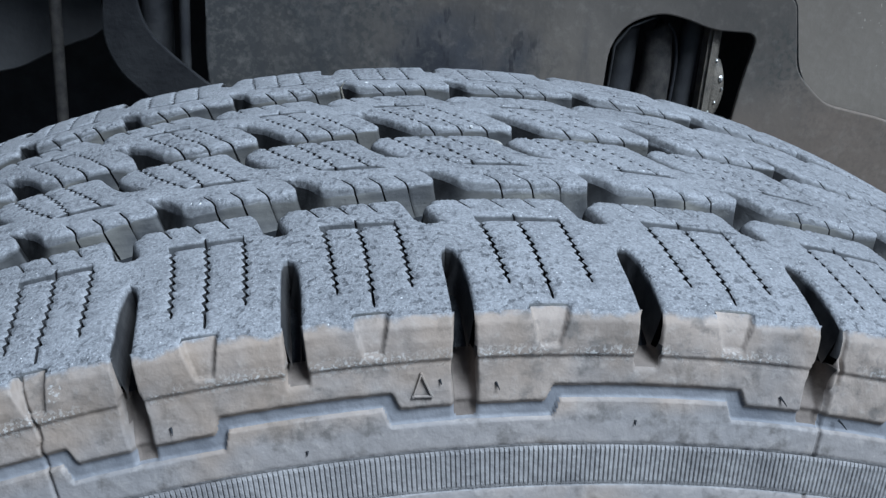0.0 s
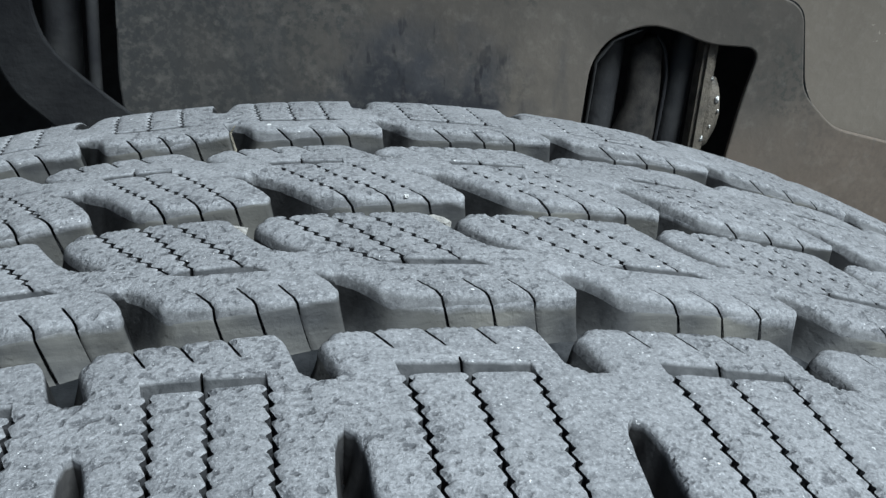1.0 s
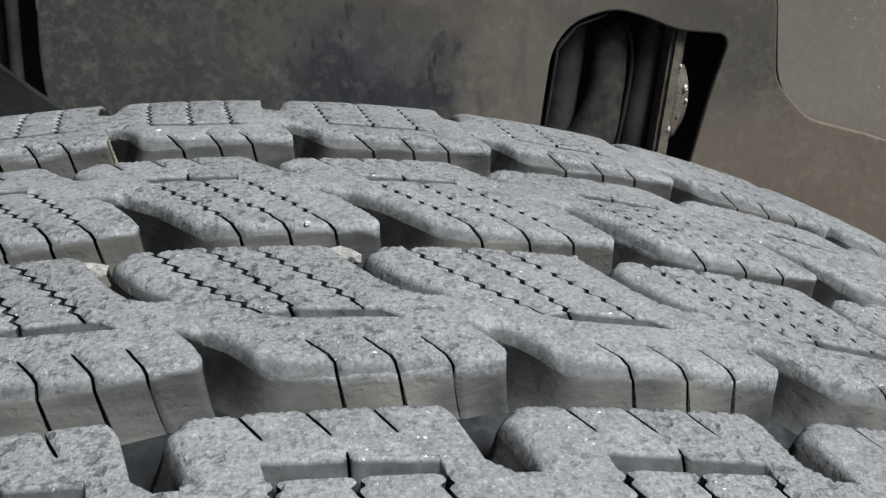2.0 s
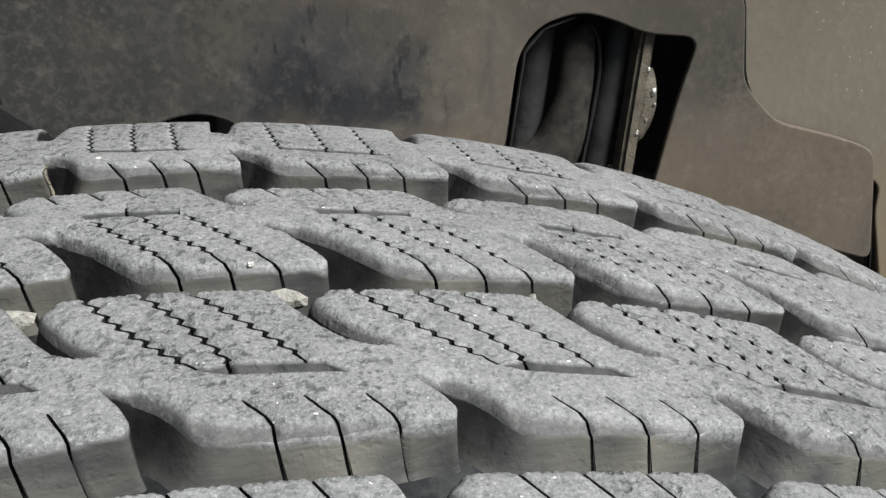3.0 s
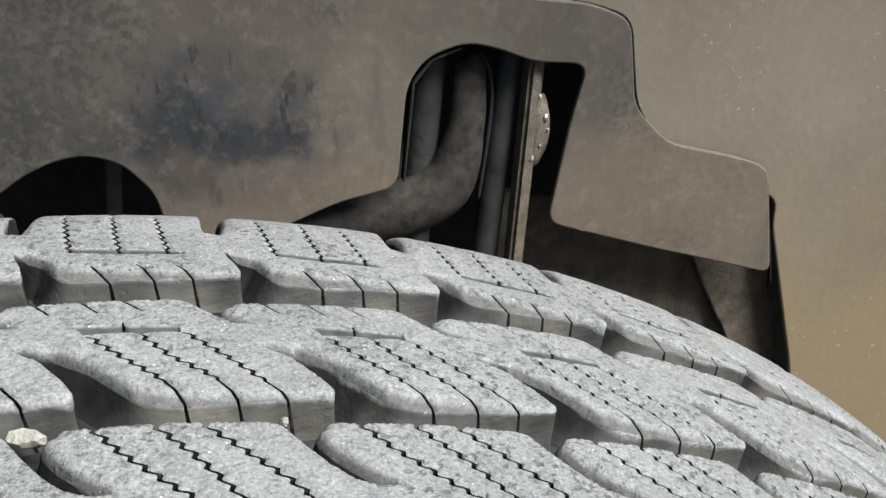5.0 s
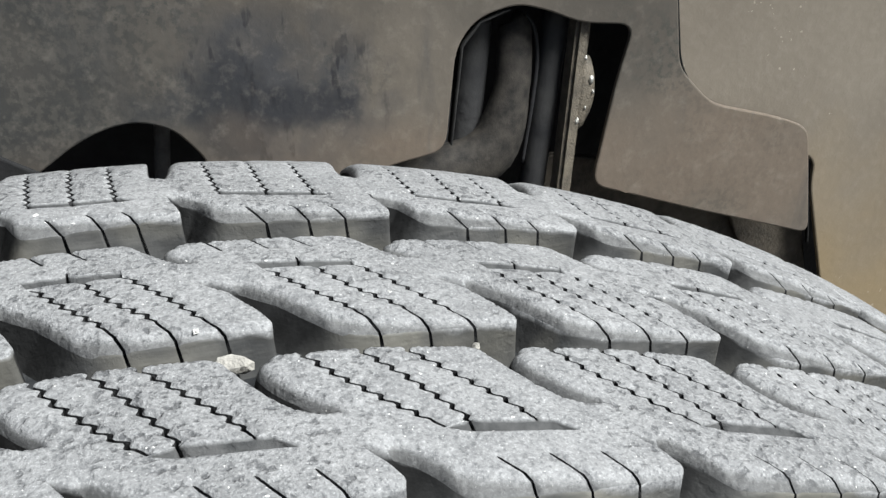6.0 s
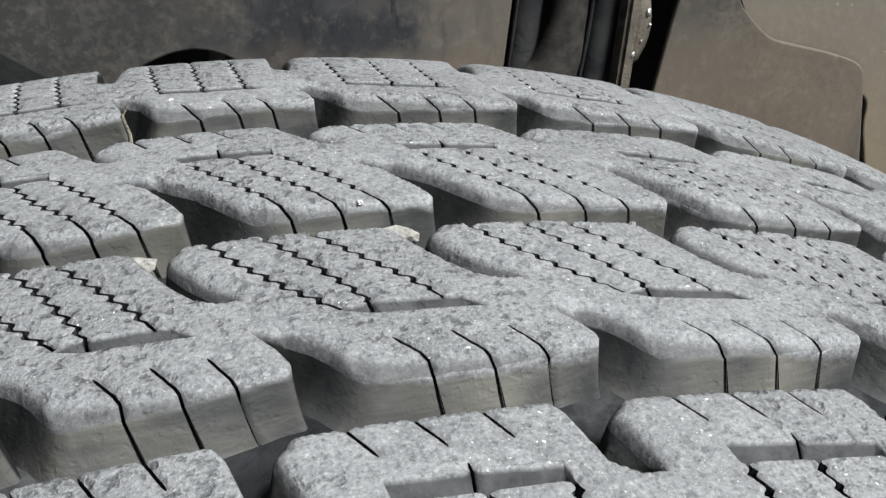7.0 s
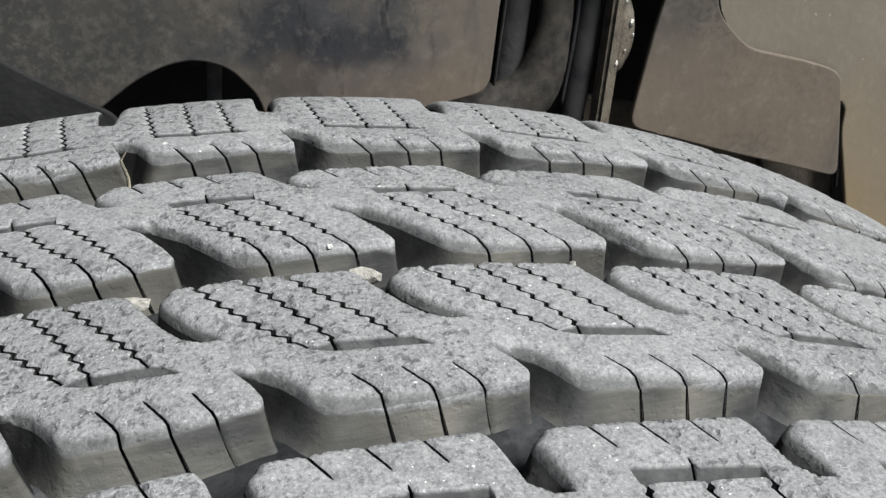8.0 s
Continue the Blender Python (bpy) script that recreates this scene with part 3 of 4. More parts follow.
def block_mesh(spec, joints, marks, i_mark, zero, step, seed, bare=None):
    """One pitch of a rib as a mesh about the axle, turned so that the angle `zero` stands at the top."""
    rng = np.random.default_rng(seed)
    outline, cuts, ledges = arc_cols(marks, i_mark, zero, *spec)
    js = [tuple(arc_cols(marks, i_mark, zero, list(j), [], [])[0]) for j in joints]
    ends = [p for j in js for p in j]
    edge = np.array(dense(soft_corners(outline, ends, bare), 1.1))
    nxt = np.roll(edge, -1, 0)

    def on_joint(a, b):
        mid_ = (a + b) / 2
        for p, q in js:
            if segment_distance(mid_[None], np.array(p), np.array(q))[0] < 1e-3:
                return True
        return bare is not None and abs(a[1] - bare) < 1e-3 and abs(b[1] - bare) < 1e-3
    joint = np.array([on_joint(a, b) for a, b in zip(edge, nxt)])
    verts, edges = [tuple(p) for p in edge], [(i, (i + 1) % len(edge)) for i in range(len(edge))]
    slits = [slit(c[0], c[1], c[2], plain_end=c[3], flip=1) for c in cuts]
    for poly in slits + [dense(l, 1.5) for l in ledges]:
        k = len(verts)
        verts += poly
        edges += [(k + i, k + (i + 1) % len(poly)) for i in range(len(poly))]
    # inner points, and two rows along the rounded rim
    lo, hi = edge.min(0), edge.max(0)
    gx, gy = np.meshgrid(np.arange(lo[0], hi[0], step), np.arange(lo[1], hi[1], step))
    grid = np.stack([gx.ravel(), gy.ravel()], 1) + rng.uniform(-0.3, 0.3, (gx.size, 2)) * step
    tang = nxt - edge
    tang /= np.linalg.norm(tang, axis=1)[:, None]
    area = 0.5 * np.sum(edge[:, 0] * nxt[:, 1] - nxt[:, 0] * edge[:, 1])
    nrm = np.stack([-tang[:, 1], tang[:, 0]], 1) * np.sign(area)
    mids = (edge + nxt) / 2
    wide = (nrm[:, 0] > 0.45) | (nrm[:, 1] > 0.7)
    rim = np.concatenate([mids[~joint] + nrm[~joint] * d for d in (0.25, 0.65, 1.2)] + [mids[~joint & wide] + nrm[~joint & wide] * d for d in (1.8, 2.5, 3.2)])
    lip_rows = [beside(c, g) for c in slits for g in ((0.28, 0.6) if step < 1.5 else ())]
    extra = np.concatenate([grid, rim] + lip_rows)
    for l in ledges:
        q = np.array(l)
        hx, hy = np.meshgrid(np.arange(q[:, 0].min(), q[:, 0].max(), 0.5), np.arange(q[:, 1].min(), q[:, 1].max(), 0.4))
        extra = np.concatenate([extra, np.stack([hx.ravel(), hy.ravel()], 1)])
    if lip_rows:
        clear = np.ones(len(extra), bool)
        for c in slits:
            clear &= ~inside(extra[:, 0], extra[:, 1], c)
        extra = extra[clear]
    extra = extra[inside(extra[:, 0], extra[:, 1], [tuple(p) for p in edge])]
    verts += [tuple(p) for p in extra]
    out_v, _, out_f, *_ = delaunay_2d_cdt([Vector(v) for v in verts], edges, [], 0, 1e-5)
    V = np.array([tuple(v) for v in out_v])
    F = np.array([tuple(f) for f in out_f])
    C = V[F].mean(1)
    keep = inside(C[:, 0], C[:, 1], [tuple(p) for p in edge])
    for s_ in slits:
        keep &= ~inside(C[:, 0], C[:, 1], s_)
    low = np.zeros(len(F), bool)
    for l in ledges:
        low |= inside(C[:, 0], C[:, 1], l)
    level = np.where(keep, np.where(low, LEDGE_DEEP, 0.0), FLOOR_DEEP)
    # a recess falls gently towards the near side and ends there in a small step
    ramp = np.zeros(len(V))
    for l in ledges:
        ring = np.array(dense(l, 0.4))
        near_by = np.where((V[:, 0] > ring[:, 0].min() - 0.1) & (V[:, 0] < ring[:, 0].max() + 0.1) & (V[:, 1] > ring[:, 1].min() - 0.1) & (V[:, 1] < ring[:, 1].max() + 0.1))[0]
        for i in near_by:
            col = ring[np.abs(ring[:, 0] - V[i, 0]) < 0.9, 1]
            if len(col) > 1 and col.max() - col.min() > 0.05:
                f_ = min(max((col.max() - V[i, 1]) / (col.max() - col.min()), 0.0), 1.0)
                ramp[i] = LEDGE_DEEP * f_ ** 1.2 * min(1.0, (col.max() - col.min()) / 1.2)
    # crisp rims, but a wide roll-over where a wall looks back along the tyre
    near_w = edge[~joint, 1].min() + 1.8   # the side that looks out
    dist, back, front = np.full(len(V), 9.0), np.full(len(V), 9.0), np.full(len(V), 9.0)
    for a, b, j, n_ in zip(edge, nxt, joint, nrm):
        if not j:
            ds = segment_distance(V, a, b)
            dist = np.minimum(dist, ds)
            if n_[0] > 0.45:
                back = np.minimum(back, ds)
            if n_[1] > 0.7 and max(a[1], b[1]) < near_w:
                front = np.minimum(front, ds)

    def roll(d_, rr):
        return np.where(d_ < rr, rr - np.sqrt(np.maximum(rr * rr - (rr - np.minimum(d_, rr)) ** 2, 0)), 0)
    fx = np.clip((V[:, 0] - edge[:, 0].min()) / (edge[:, 0].max() - edge[:, 0].min()), 0, 1)
    wear = 0.25 + 0.75 * np.clip(1.45 - 1.45 * fx, 0, 1)
    wide_roll = 2.8 if bare is None else np.where(V[:, 1] > 0, 2.8, 1.0)
    drop = np.maximum(np.maximum(roll(dist, 0.5) * 0.7, roll(back, wide_roll) * 0.75), np.clip(3.6 * wear - front, 0, None) * 0.55)
    # flush with the neighbour where the two pitches join
    dj = np.full(len(V), 99.0)
    for p, q in js:
        dj = np.minimum(dj, segment_distance(V, np.array(p), np.array(q)))
    fade_ = np.clip((dj - 0.2) / 2.6, 0, 1)
    drop *= fade_ * fade_ * (3 - 2 * fade_)
    # the lips of the cuts are worn round
    near_lip = np.full(len(V), 9.0)
    for s_ in slits:
        lip = np.array(s_)[::1 if step < 1.5 else 6]
        box_ = np.where((V[:, 0] > lip[:, 0].min() - 1) & (V[:, 0] < lip[:, 0].max() + 1) & (V[:, 1] > lip[:, 1].min() - 1) & (V[:, 1] < lip[:, 1].max() + 1))[0]
        near_lip[box_] = np.minimum(near_lip[box_], np.sqrt(((V[box_, None] - lip[None]) ** 2).sum(-1)).min(1))
    drop += 0.4 * np.clip(1 - near_lip / 0.8, 0, 1) ** 2
    for i, v in enumerate(V):
        q = Vector(((v[0] + radians(zero) * 330.0) * 0.55, v[1] * 0.55, 3.1))
        drop[i] += 0.08 * noise.noise(q) + 0.05 * noise.noise(q * 2.6)
    # the blocks widen a little towards the groove floor
    rim_i = np.where(dist < 1e-3)[0]
    spread = np.zeros((len(V), 2))
    solid = np.where(~joint)[0]
    near_edge = np.stack([segment_distance(V[rim_i], edge[j], nxt[j]) for j in solid])
    for c, i in enumerate(rim_i):
        ds = near_edge[:, c]
        into = nrm[solid[ds < ds.min() + 1e-3]].mean(0)
        along_ = (V[i, 0] - lo[0]) / (hi[0] - lo[0])
        draft = 0.25 + 0.7 * max(-into[0], 0.0) + (2.4 if into[1] > 0.1 else 0.8) * max(into[0], 0.0) + (1.5 - 1.3 * min(max((along_ - 0.72) / 0.2, 0.0), 1.0)) * max(into[1], 0.0)
        spread[i] = -into * draft * min(1.0, 0.15 + dj[i] / 4.0)
        if bare is None and V[i, 1] < near_w + 2.5:
            spread[i, 0] += 1.7 * max(into[1], 0.0) * min(max((along_ - 0.25) / 0.25, 0.0), 1.0)
    keyed, pts, faces, index, smooth = {}, [], [], [], []

    def put(i, lev, tag):
        k = (i, lev, tag)
        if k not in keyed:
            share = lev / FLOOR_DEEP
            p = V[i] + spread[i] * (0.8 * share + 0.2 * share ** 6)
            a = p[0] / 330.0
            deep = ramp[i] + drop[i] if lev == LEDGE_DEEP else lev + drop[i] * (1 - share)
            r = (crown(p[1]) - deep) / 1000
            keyed[k] = len(pts)
            pts.append((r * math.sin(a), p[1] / 1000, r * math.cos(a)))
        return keyed[k]
    where = {}
    for fi, f in enumerate(F):
        for a, b in ((f[0], f[1]), (f[1], f[2]), (f[2], f[0])):
            where.setdefault((min(a, b), max(a, b)), []).append(fi)
        if keep[fi]:
            p, q, r_ = (V[i] for i in f)
            up = (q[0] - p[0]) * (r_[1] - p[1]) - (q[1] - p[1]) * (r_[0] - p[0]) > 0
            ids = [put(i, level[fi], "top") for i in (f if up else f[::-1])]
            faces.append(ids)
            index.append(4 if low[fi] else 0)
            smooth.append(True)
    for (a, b), fs in where.items():
        if len(fs) == 2:
            l0, l1 = level[fs[0]], level[fs[1]]
            if l0 == l1:
                continue
            hi_, lo_ = min(l0, l1), max(l0, l1)
            inner = fs[0] if l0 < l1 else fs[1]
        else:
            hi_, lo_, inner = level[fs[0]], FLOOR_DEEP, fs[0]
            if hi_ == FLOOR_DEEP:
                continue
        m_ = (V[a] + V[b]) / 2
        if any(segment_distance(m_[None], np.array(p), np.array(q))[0] < 2e-3 for p, q in js):
            continue
        if bare is not None and abs(m_[1] - bare) < 2e-3:
            continue
        t_ = V[b] - V[a]
        side_ = np.cross(np.append(t_, 0), np.append(C[inner] - m_, 0))[2]
        if side_ < 0:
            a, b = b, a
        slot_ = bare is not None and m_[1] < -7.0 and abs(m_[0]) > edge[:, 0].max() * 0.72
        cut_ = lo_ == FLOOR_DEEP and max(dist[a], dist[b]) > 0.02
        if lo_ == LEDGE_DEEP:
            if max(ramp[a], ramp[b]) < 0.15:
                continue
            rows_ = [(0.0, "top"), (LEDGE_DEEP, "top")]
        elif cut_:
            rows_ = [(hi_, "top" if hi_ else "c"), (FLOOR_DEEP, "c")]
        elif step < 1.5:
            rows_ = [(lv, "top" if lv == 0.0 else "w") for lv in WALL_ROWS]
        else:
            rows_ = [(0.0, "top"), (FLOOR_DEEP, "w")]
        for (h0, t0), (h1, t1) in zip(rows_, rows_[1:]):
            faces.append([put(a, h0, t0), put(a, h1, t1), put(b, h1, t1), put(b, h0, t0)])
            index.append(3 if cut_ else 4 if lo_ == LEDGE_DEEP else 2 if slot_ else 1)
            smooth.append(not cut_)
    me = bpy.data.meshes.new("tread_block")
    me.from_pydata(pts, [], faces)
    me.materials.append(TREAD)
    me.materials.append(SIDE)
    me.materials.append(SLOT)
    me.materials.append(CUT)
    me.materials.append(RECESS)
    me.polygons.foreach_set("material_index", index)
    me.polygons.foreach_set("use_smooth", smooth)
    me.update()
    return me


TILT0 = 4.45     # how far the pattern is turned about the axle, degrees
PITCH_A = [-13.6, -8.56, -3.40, 2.58, 8.81]
PITCH_B = [-13.17, -8.11, -3.03, 2.94, 9.14]
PITCH_C = [-14.74, -9.65, -4.57, 1.15, 7.40, 13.68, 20.33]
PITCH_D = [-16.32, -11.06, -5.98, -0.67, 5.57, 12.05, 18.51, 25.16]


def all_round(known):
    """The pitches all round the tyre: those known, longer ones on one side, shorter ones on the other."""
    marks = list(known)
    while marks[0] > -40:
        marks.insert(0, marks[0] - 5.1)
    while marks[-1] < 45:
        marks.append(marks[-1] + 6.55)
    rest = 360 - (marks[-1] - marks[0])
    n = round(rest / 5.9)
    fine_to = len(marks) - 1
    end = marks[-1]
    for i in range(1, n + 1):
        marks.append(end + rest * i / n)
    return marks, fine_to


tyre = tagged(new("tyre"), "worn grey winter tyre with siped tread and dusty brown sidewall", "tyre")
tyre.location = (0, MID, 0)
AT_AXLE = Vector((0, -MID, AXLE))


def on_axle(ob, turn):
    ob.parent = tyre
    ob.location = AT_AXLE
    ob.rotation_euler = (0, radians(turn), 0)
    return ob


def lay_rib(spec, joints, known, bare, seed):
    marks, fine_to = all_round(known)
    rough_mesh = {}
    for i in range(len(marks) - 1):
        a, b = marks[i], marks[i + 1]
        zero = (a + b) / 2
        if i < fine_to:
            near = -26 < zero < 32
            me = block_mesh(spec, joints, marks, i, zero, 0.85 if near else 2.2, seed + i, bare)
        else:
            key = round(b - a, 3)
            if key not in rough_mesh:
                rough_mesh[key] = block_mesh(spec, joints, marks, i, zero, 4.0, seed + 99, bare)
            me = rough_mesh[key]
        on_axle(new("tread_block", me), zero + TILT0)


lay_rib(spec_a(), JOINTS["a"], PITCH_A, -28.5, 100)
lay_rib(spec_b(), JOINTS["b"], PITCH_B, None, 200)
lay_rib(spec_c(), JOINTS["c"], PITCH_C, None, 300)
lay_rib(spec_d(), JOINTS["d"], PITCH_D, None, 400)


def revolve(name, prof, material, steps=360, label="", turn=0.0):
    """A closed ring from a profile of (radius, w), in mm."""
    vs, fs = [], []
    n = len(prof)
    for i in range(steps):
        a = 2 * math.pi * i / steps
        for r, w in prof:
            vs.append((r / 1000 * math.sin(a), w / 1000, r / 1000 * math.cos(a)))
    for i in range(steps):
        j = (i + 1) % steps
        for k in range(n - 1):
            fs.append((i * n + k, i * n + k + 1, j * n + k + 1, j * n + k))
    ob = finish(name, vs, fs, [material], smooth=[True] * len(fs), label=label)
    return on_axle(ob, turn)


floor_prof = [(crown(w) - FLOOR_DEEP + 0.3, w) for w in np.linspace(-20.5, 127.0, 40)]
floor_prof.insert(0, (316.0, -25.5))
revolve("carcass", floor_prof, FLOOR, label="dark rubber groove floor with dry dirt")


# ---------------------------------------------------------------- sidewall
PROFILE = [(324.8, -28.5), (323.2, -30.0), (320.5, -30.8), (317.2, -31.5), (309.0, -33.8), (300.5, -36.0), (294.0, -38.0), (280.0, -41.5), (262.0, -44.0), (240.0, -44.5), (222.0, -38.0), (208.0, -26.0), (205.0, -20.0)]


def profile_w(r):
    rs = [p[0] for p in PROFILE][::-1]
    ws = [p[1] for p in PROFILE][::-1]
    return float(np.interp(r, rs, ws))


def share_a(th):
    marks, _ = MARKS_A
    k = int(np.searchsorted(marks, th)) - 1
    k = min(max(k, 0), len(marks) - 2)
    return k + (th - marks[k]) / (marks[k + 1] - marks[k])


MARKS_A = all_round(PITCH_A)
SPLITS = [share_a(9.35), share_a(-16.6)]
FIRST_LONG = MARKS_A[0].index(-13.6) % 2   # every other slot runs further down


def smoothstep(a, b, x):
    t = min(max((x - a) / (b - a), 0.0), 1.0)
    return t * t * (3 - 2 * t)


def wall_depth(u, r):
    """How far the sidewall lies below its plain profile at pitch u and radius r, mm, and its look (0 brown, 1 bluish band)."""
    d, look_, open_ = 0.0, 0, False
    k = round(u)
    du = u - k
    long_ = (k % 2) == FIRST_LONG
    # slots between the shoulder lugs
    lowest = 306.2 if long_ else 314.8
    half = 0.060 + 0.020 * smoothstep(321.0, 312.0, r)
    soft_ = 0.010 + 0.030 * smoothstep(319.0, 311.0, r)
    body = smoothstep(half + 0.004, half - soft_, abs(du - 0.004)) * smoothstep(lowest - 0.8, lowest + 1.4, r)
    if body > 0:
        deep = 1.3 + 7.7 * smoothstep(lowest, 318.5, r) ** 1.2
        if r > 318.0:
            deep = min(deep, (-28.2 - profile_w(r)) / 0.94)
        d = max(d, body * deep)
        open_ = r > 317.6 and body > 0.9
        if body > 0.45:
            look_ = 3
    # tapered dents in the middle of each lug
    mid_ = u - math.floor(u) - 0.463
    hw = 0.058 + 0.048 * (r - 319.0) / 5.5
    if r > 318.6:
        dent = smoothstep(hw + 0.004, hw - 0.012, abs(mid_)) * smoothstep(318.6, 319.2, r)
        d = max(d, dent * (0.9 + 0.9 * smoothstep(319, 324.8, r)))
    # split line of the mould
    kink = 0.22 * smoothstep(313, 315, r) * smoothstep(320, 317, r)
    for mark in SPLITS:
        d += 0.9 * smoothstep(0.014, 0.004, abs(u - mark - kink * 0.12))
    # mould seam
    d += 0.4 * smoothstep(0.4, 0.0, abs(r - 317.0))
    # below the seam the wall steps back, above it the lugs stand proud
    d += 0.5 * smoothstep(317.2, 316.6, r)
    # stepped band: high half and low half of every two pitches
    c = (u - FIRST_LONG - 0.44) % 2.0
    hi_up = smoothstep(0.0, 0.06, c) * smoothstep(1.17, 1.11, c)
    hi_lo = smoothstep(0.05, 0.10, c) * smoothstep(1.10, 1.05, c)
    upper = 309.2 + 2.8 * hi_up
    lower = 306.1 + 3.1 * hi_lo
    bandin = smoothstep(upper + 0.4, upper - 0.8, r) * smoothstep(lower - 0.15, lower + 0.35, r)
    d += 1.0 * bandin
    if bandin > 0.85 and look_ == 0:
        look_ = 1
    # raised lip over the fine ribs
    d += 0.6 * smoothstep(301.6, 300.8, r) * smoothstep(293.4, 294.2, r)
    if 293.8 < r < 301.3:
        look_ = 2
    return d, look_, open_


def build_sidewall():
    lo, hi, st = -27.0, 27.0, 0.055
    fine = list(np.arange(lo, hi, st))
    coarse = list(np.arange(hi, 360 + lo, 1.5))
    ths = fine + coarse
    rs = list(np.arange(324.8, 304.7, -0.35)) + list(np.arange(304.5, 292.5, -0.6)) + [290, 285, 278, 270, 262, 250, 240, 230, 222, 214, 208, 205]
    vs, fs, ix = [], [], []
    n = len(rs)
    for th in ths:
        u = share_a(th if th <= MARKS_A[0][-1] else th - 360)
        for r in rs:
            d, lk, _ = wall_depth(u, r)
            w = profile_w(r) + d * 0.94
            q = r - d * 0.2
            g = noise.noise(Vector((th * 2.2, r * 0.4, 3.0))) * 0.12
            a = radians(th)
            vs.append((q / 1000 * math.sin(a), (w + g) / 1000, q / 1000 * math.cos(a)))
    m = len(ths)
    for i in range(m):
        j = (i + 1) % m
        u = share_a(ths[i] if ths[i] <= MARKS_A[0][-1] else ths[i] - 360)
        for k in range(n - 1):
            lk, open_ = wall_depth(u, (rs[k] + rs[k + 1]) / 2)[1:]
            if open_:
                continue
            fs.append((i * n + k, j * n + k, j * n + k + 1, i * n + k + 1))
            ix.append(lk)
    ob = finish("sidewall", vs, fs, [WALL, BAND, RIBS, SLOT], label="brown dusty rubber sidewall with stepped band", index=ix, smooth=[True] * len(fs))
    return on_axle(ob, TILT0)


sidewall = build_sidewall()
far_prof = [(crown(127) - FLOOR_DEEP + 0.2, 127.0), (crown(130.1) - FLOOR_DEEP, 129.9)] + [(r, 2 * MID * 1000 - w) for r, w in PROFILE if r < 317]
revolve("inner_sidewall", far_prof, WALL, 180, "inner rubber sidewall")
revolve("inner_lining", [(205, -20), (300, -24), (312, 0), (314, 50), (312, 101), (300, 125), (205, 121)], FLOOR, 90)


def fine_ribs():
    """The band of thin radial ribs, in one mesh."""
    vs, fs = [], []
    a = -28.0
    while a < 28.0:
        k = len(vs)
        for r, h in ((300.9, 0.0), (300.2, 0.22), (294.7, 0.22), (294.0, 0.0)):
            w = profile_w(r) + 0.65
            for da, hh in ((-0.076, 0.0), (-0.045, h), (0.045, h), (0.076, 0.0)):
                t = radians(a + da)
                vs.append((r / 1000 * math.sin(t), (w - hh) / 1000, r / 1000 * math.cos(t)))
        for i in range(3):
            for j in range(3):
                fs.append((k + 4 * i + j, k + 4 * i + j + 1, k + 4 * i + j + 5, k + 4 * i + j + 4))
        a += 0.168
    ob = finish("fine_rib_band", vs, fs, [RIBS], label="fine radial ribs in bluish grey rubber")
    tagged(ob, kind="stuff")
    return on_axle(ob, TILT0)


fine_ribs()


# ---------------------------------------------------------------- behind the wheel
def slab(name, outline, holes, y, thick, material, label="", category="", parent=None, kind="", grid=12.0, bulge=None):
    """An upright sheet with openings: outline in mm of x and height over the axle, y in m; slightly rounded rims."""
    verts, edges = [], []
    polys = [dense(outline, 8.0)] + [dense(h, 4.0) for h in holes]
    for p in polys:
        k = len(verts)
        verts += p
        edges += [(k + i, k + (i + 1) % len(p)) for i in range(len(p))]
    o = np.array(polys[0])
    gx, gy = np.meshgrid(np.arange(o[:, 0].min(), o[:, 0].max(), grid), np.arange(o[:, 1].min(), o[:, 1].max(), grid))
    g = np.stack([gx.ravel(), gy.ravel()], 1)
    ok = inside(g[:, 0], g[:, 1], polys[0])
    for h in polys[1:]:
        ok &= ~inside(g[:, 0], g[:, 1], h)
    verts += [tuple(p) for p in g[ok]]
    out_v, _, out_f, *_ = delaunay_2d_cdt([Vector(v) for v in verts], edges, [], 0, 1e-5)
    V = np.array([tuple(v) for v in out_v])
    F = [tuple(f) for f in out_f]
    C = np.array([V[list(f)].mean(0) for f in F])
    keep = inside(C[:, 0], C[:, 1], polys[0])
    for h in polys[1:]:
        keep &= ~inside(C[:, 0], C[:, 1], h)
    bm = bmesh.new()
    front = {}

    def vert(i):
        if i not in front:
            yy = y + (bulge(V[i, 0], V[i, 1]) if bulge else 0.0)
            front[i] = bm.verts.new((V[i, 0] / 1000, yy, V[i, 1] / 1000))
        return front[i]
    for f, k in zip(F, keep):
        if k:
            p, q, r_ = (V[i] for i in f)
            up = (q[0] - p[0]) * (r_[1] - p[1]) - (q[1] - p[1]) * (r_[0] - p[0]) > 0
            bm.faces.new([vert(i) for i in (f if up else f[::-1])])
    geom = bmesh.ops.extrude_face_region(bm, geom=bm.faces[:])
    bmesh.ops.translate(bm, vec=(0, thick, 0), verts=[v for v in geom["geom"] if isinstance(v, bmesh.types.BMVert)])
    bmesh.ops.recalc_face_normals(bm, faces=bm.faces[:])
    rim = [e for e in bm.edges if len(e.link_faces) == 2 and e.calc_face_angle(0) > 1.0]
    if thick > 0.0015:
        bmesh.ops.bevel(bm, geom=rim, offset=min(thick * 0.3, 0.0012), segments=2, affect="EDGES", profile=0.5)
    me = bpy.data.meshes.new(name)
    bm.to_mesh(me)
    bm.free()
    me.materials.append(material)
    ob = new(name, me)
    ob.location = (0, 0, AXLE)
    ob.rotation_euler = (0, radians(TILT0), 0)
    if parent:
        ob.parent = parent
    return tagged(ob, label, category, kind=kind)


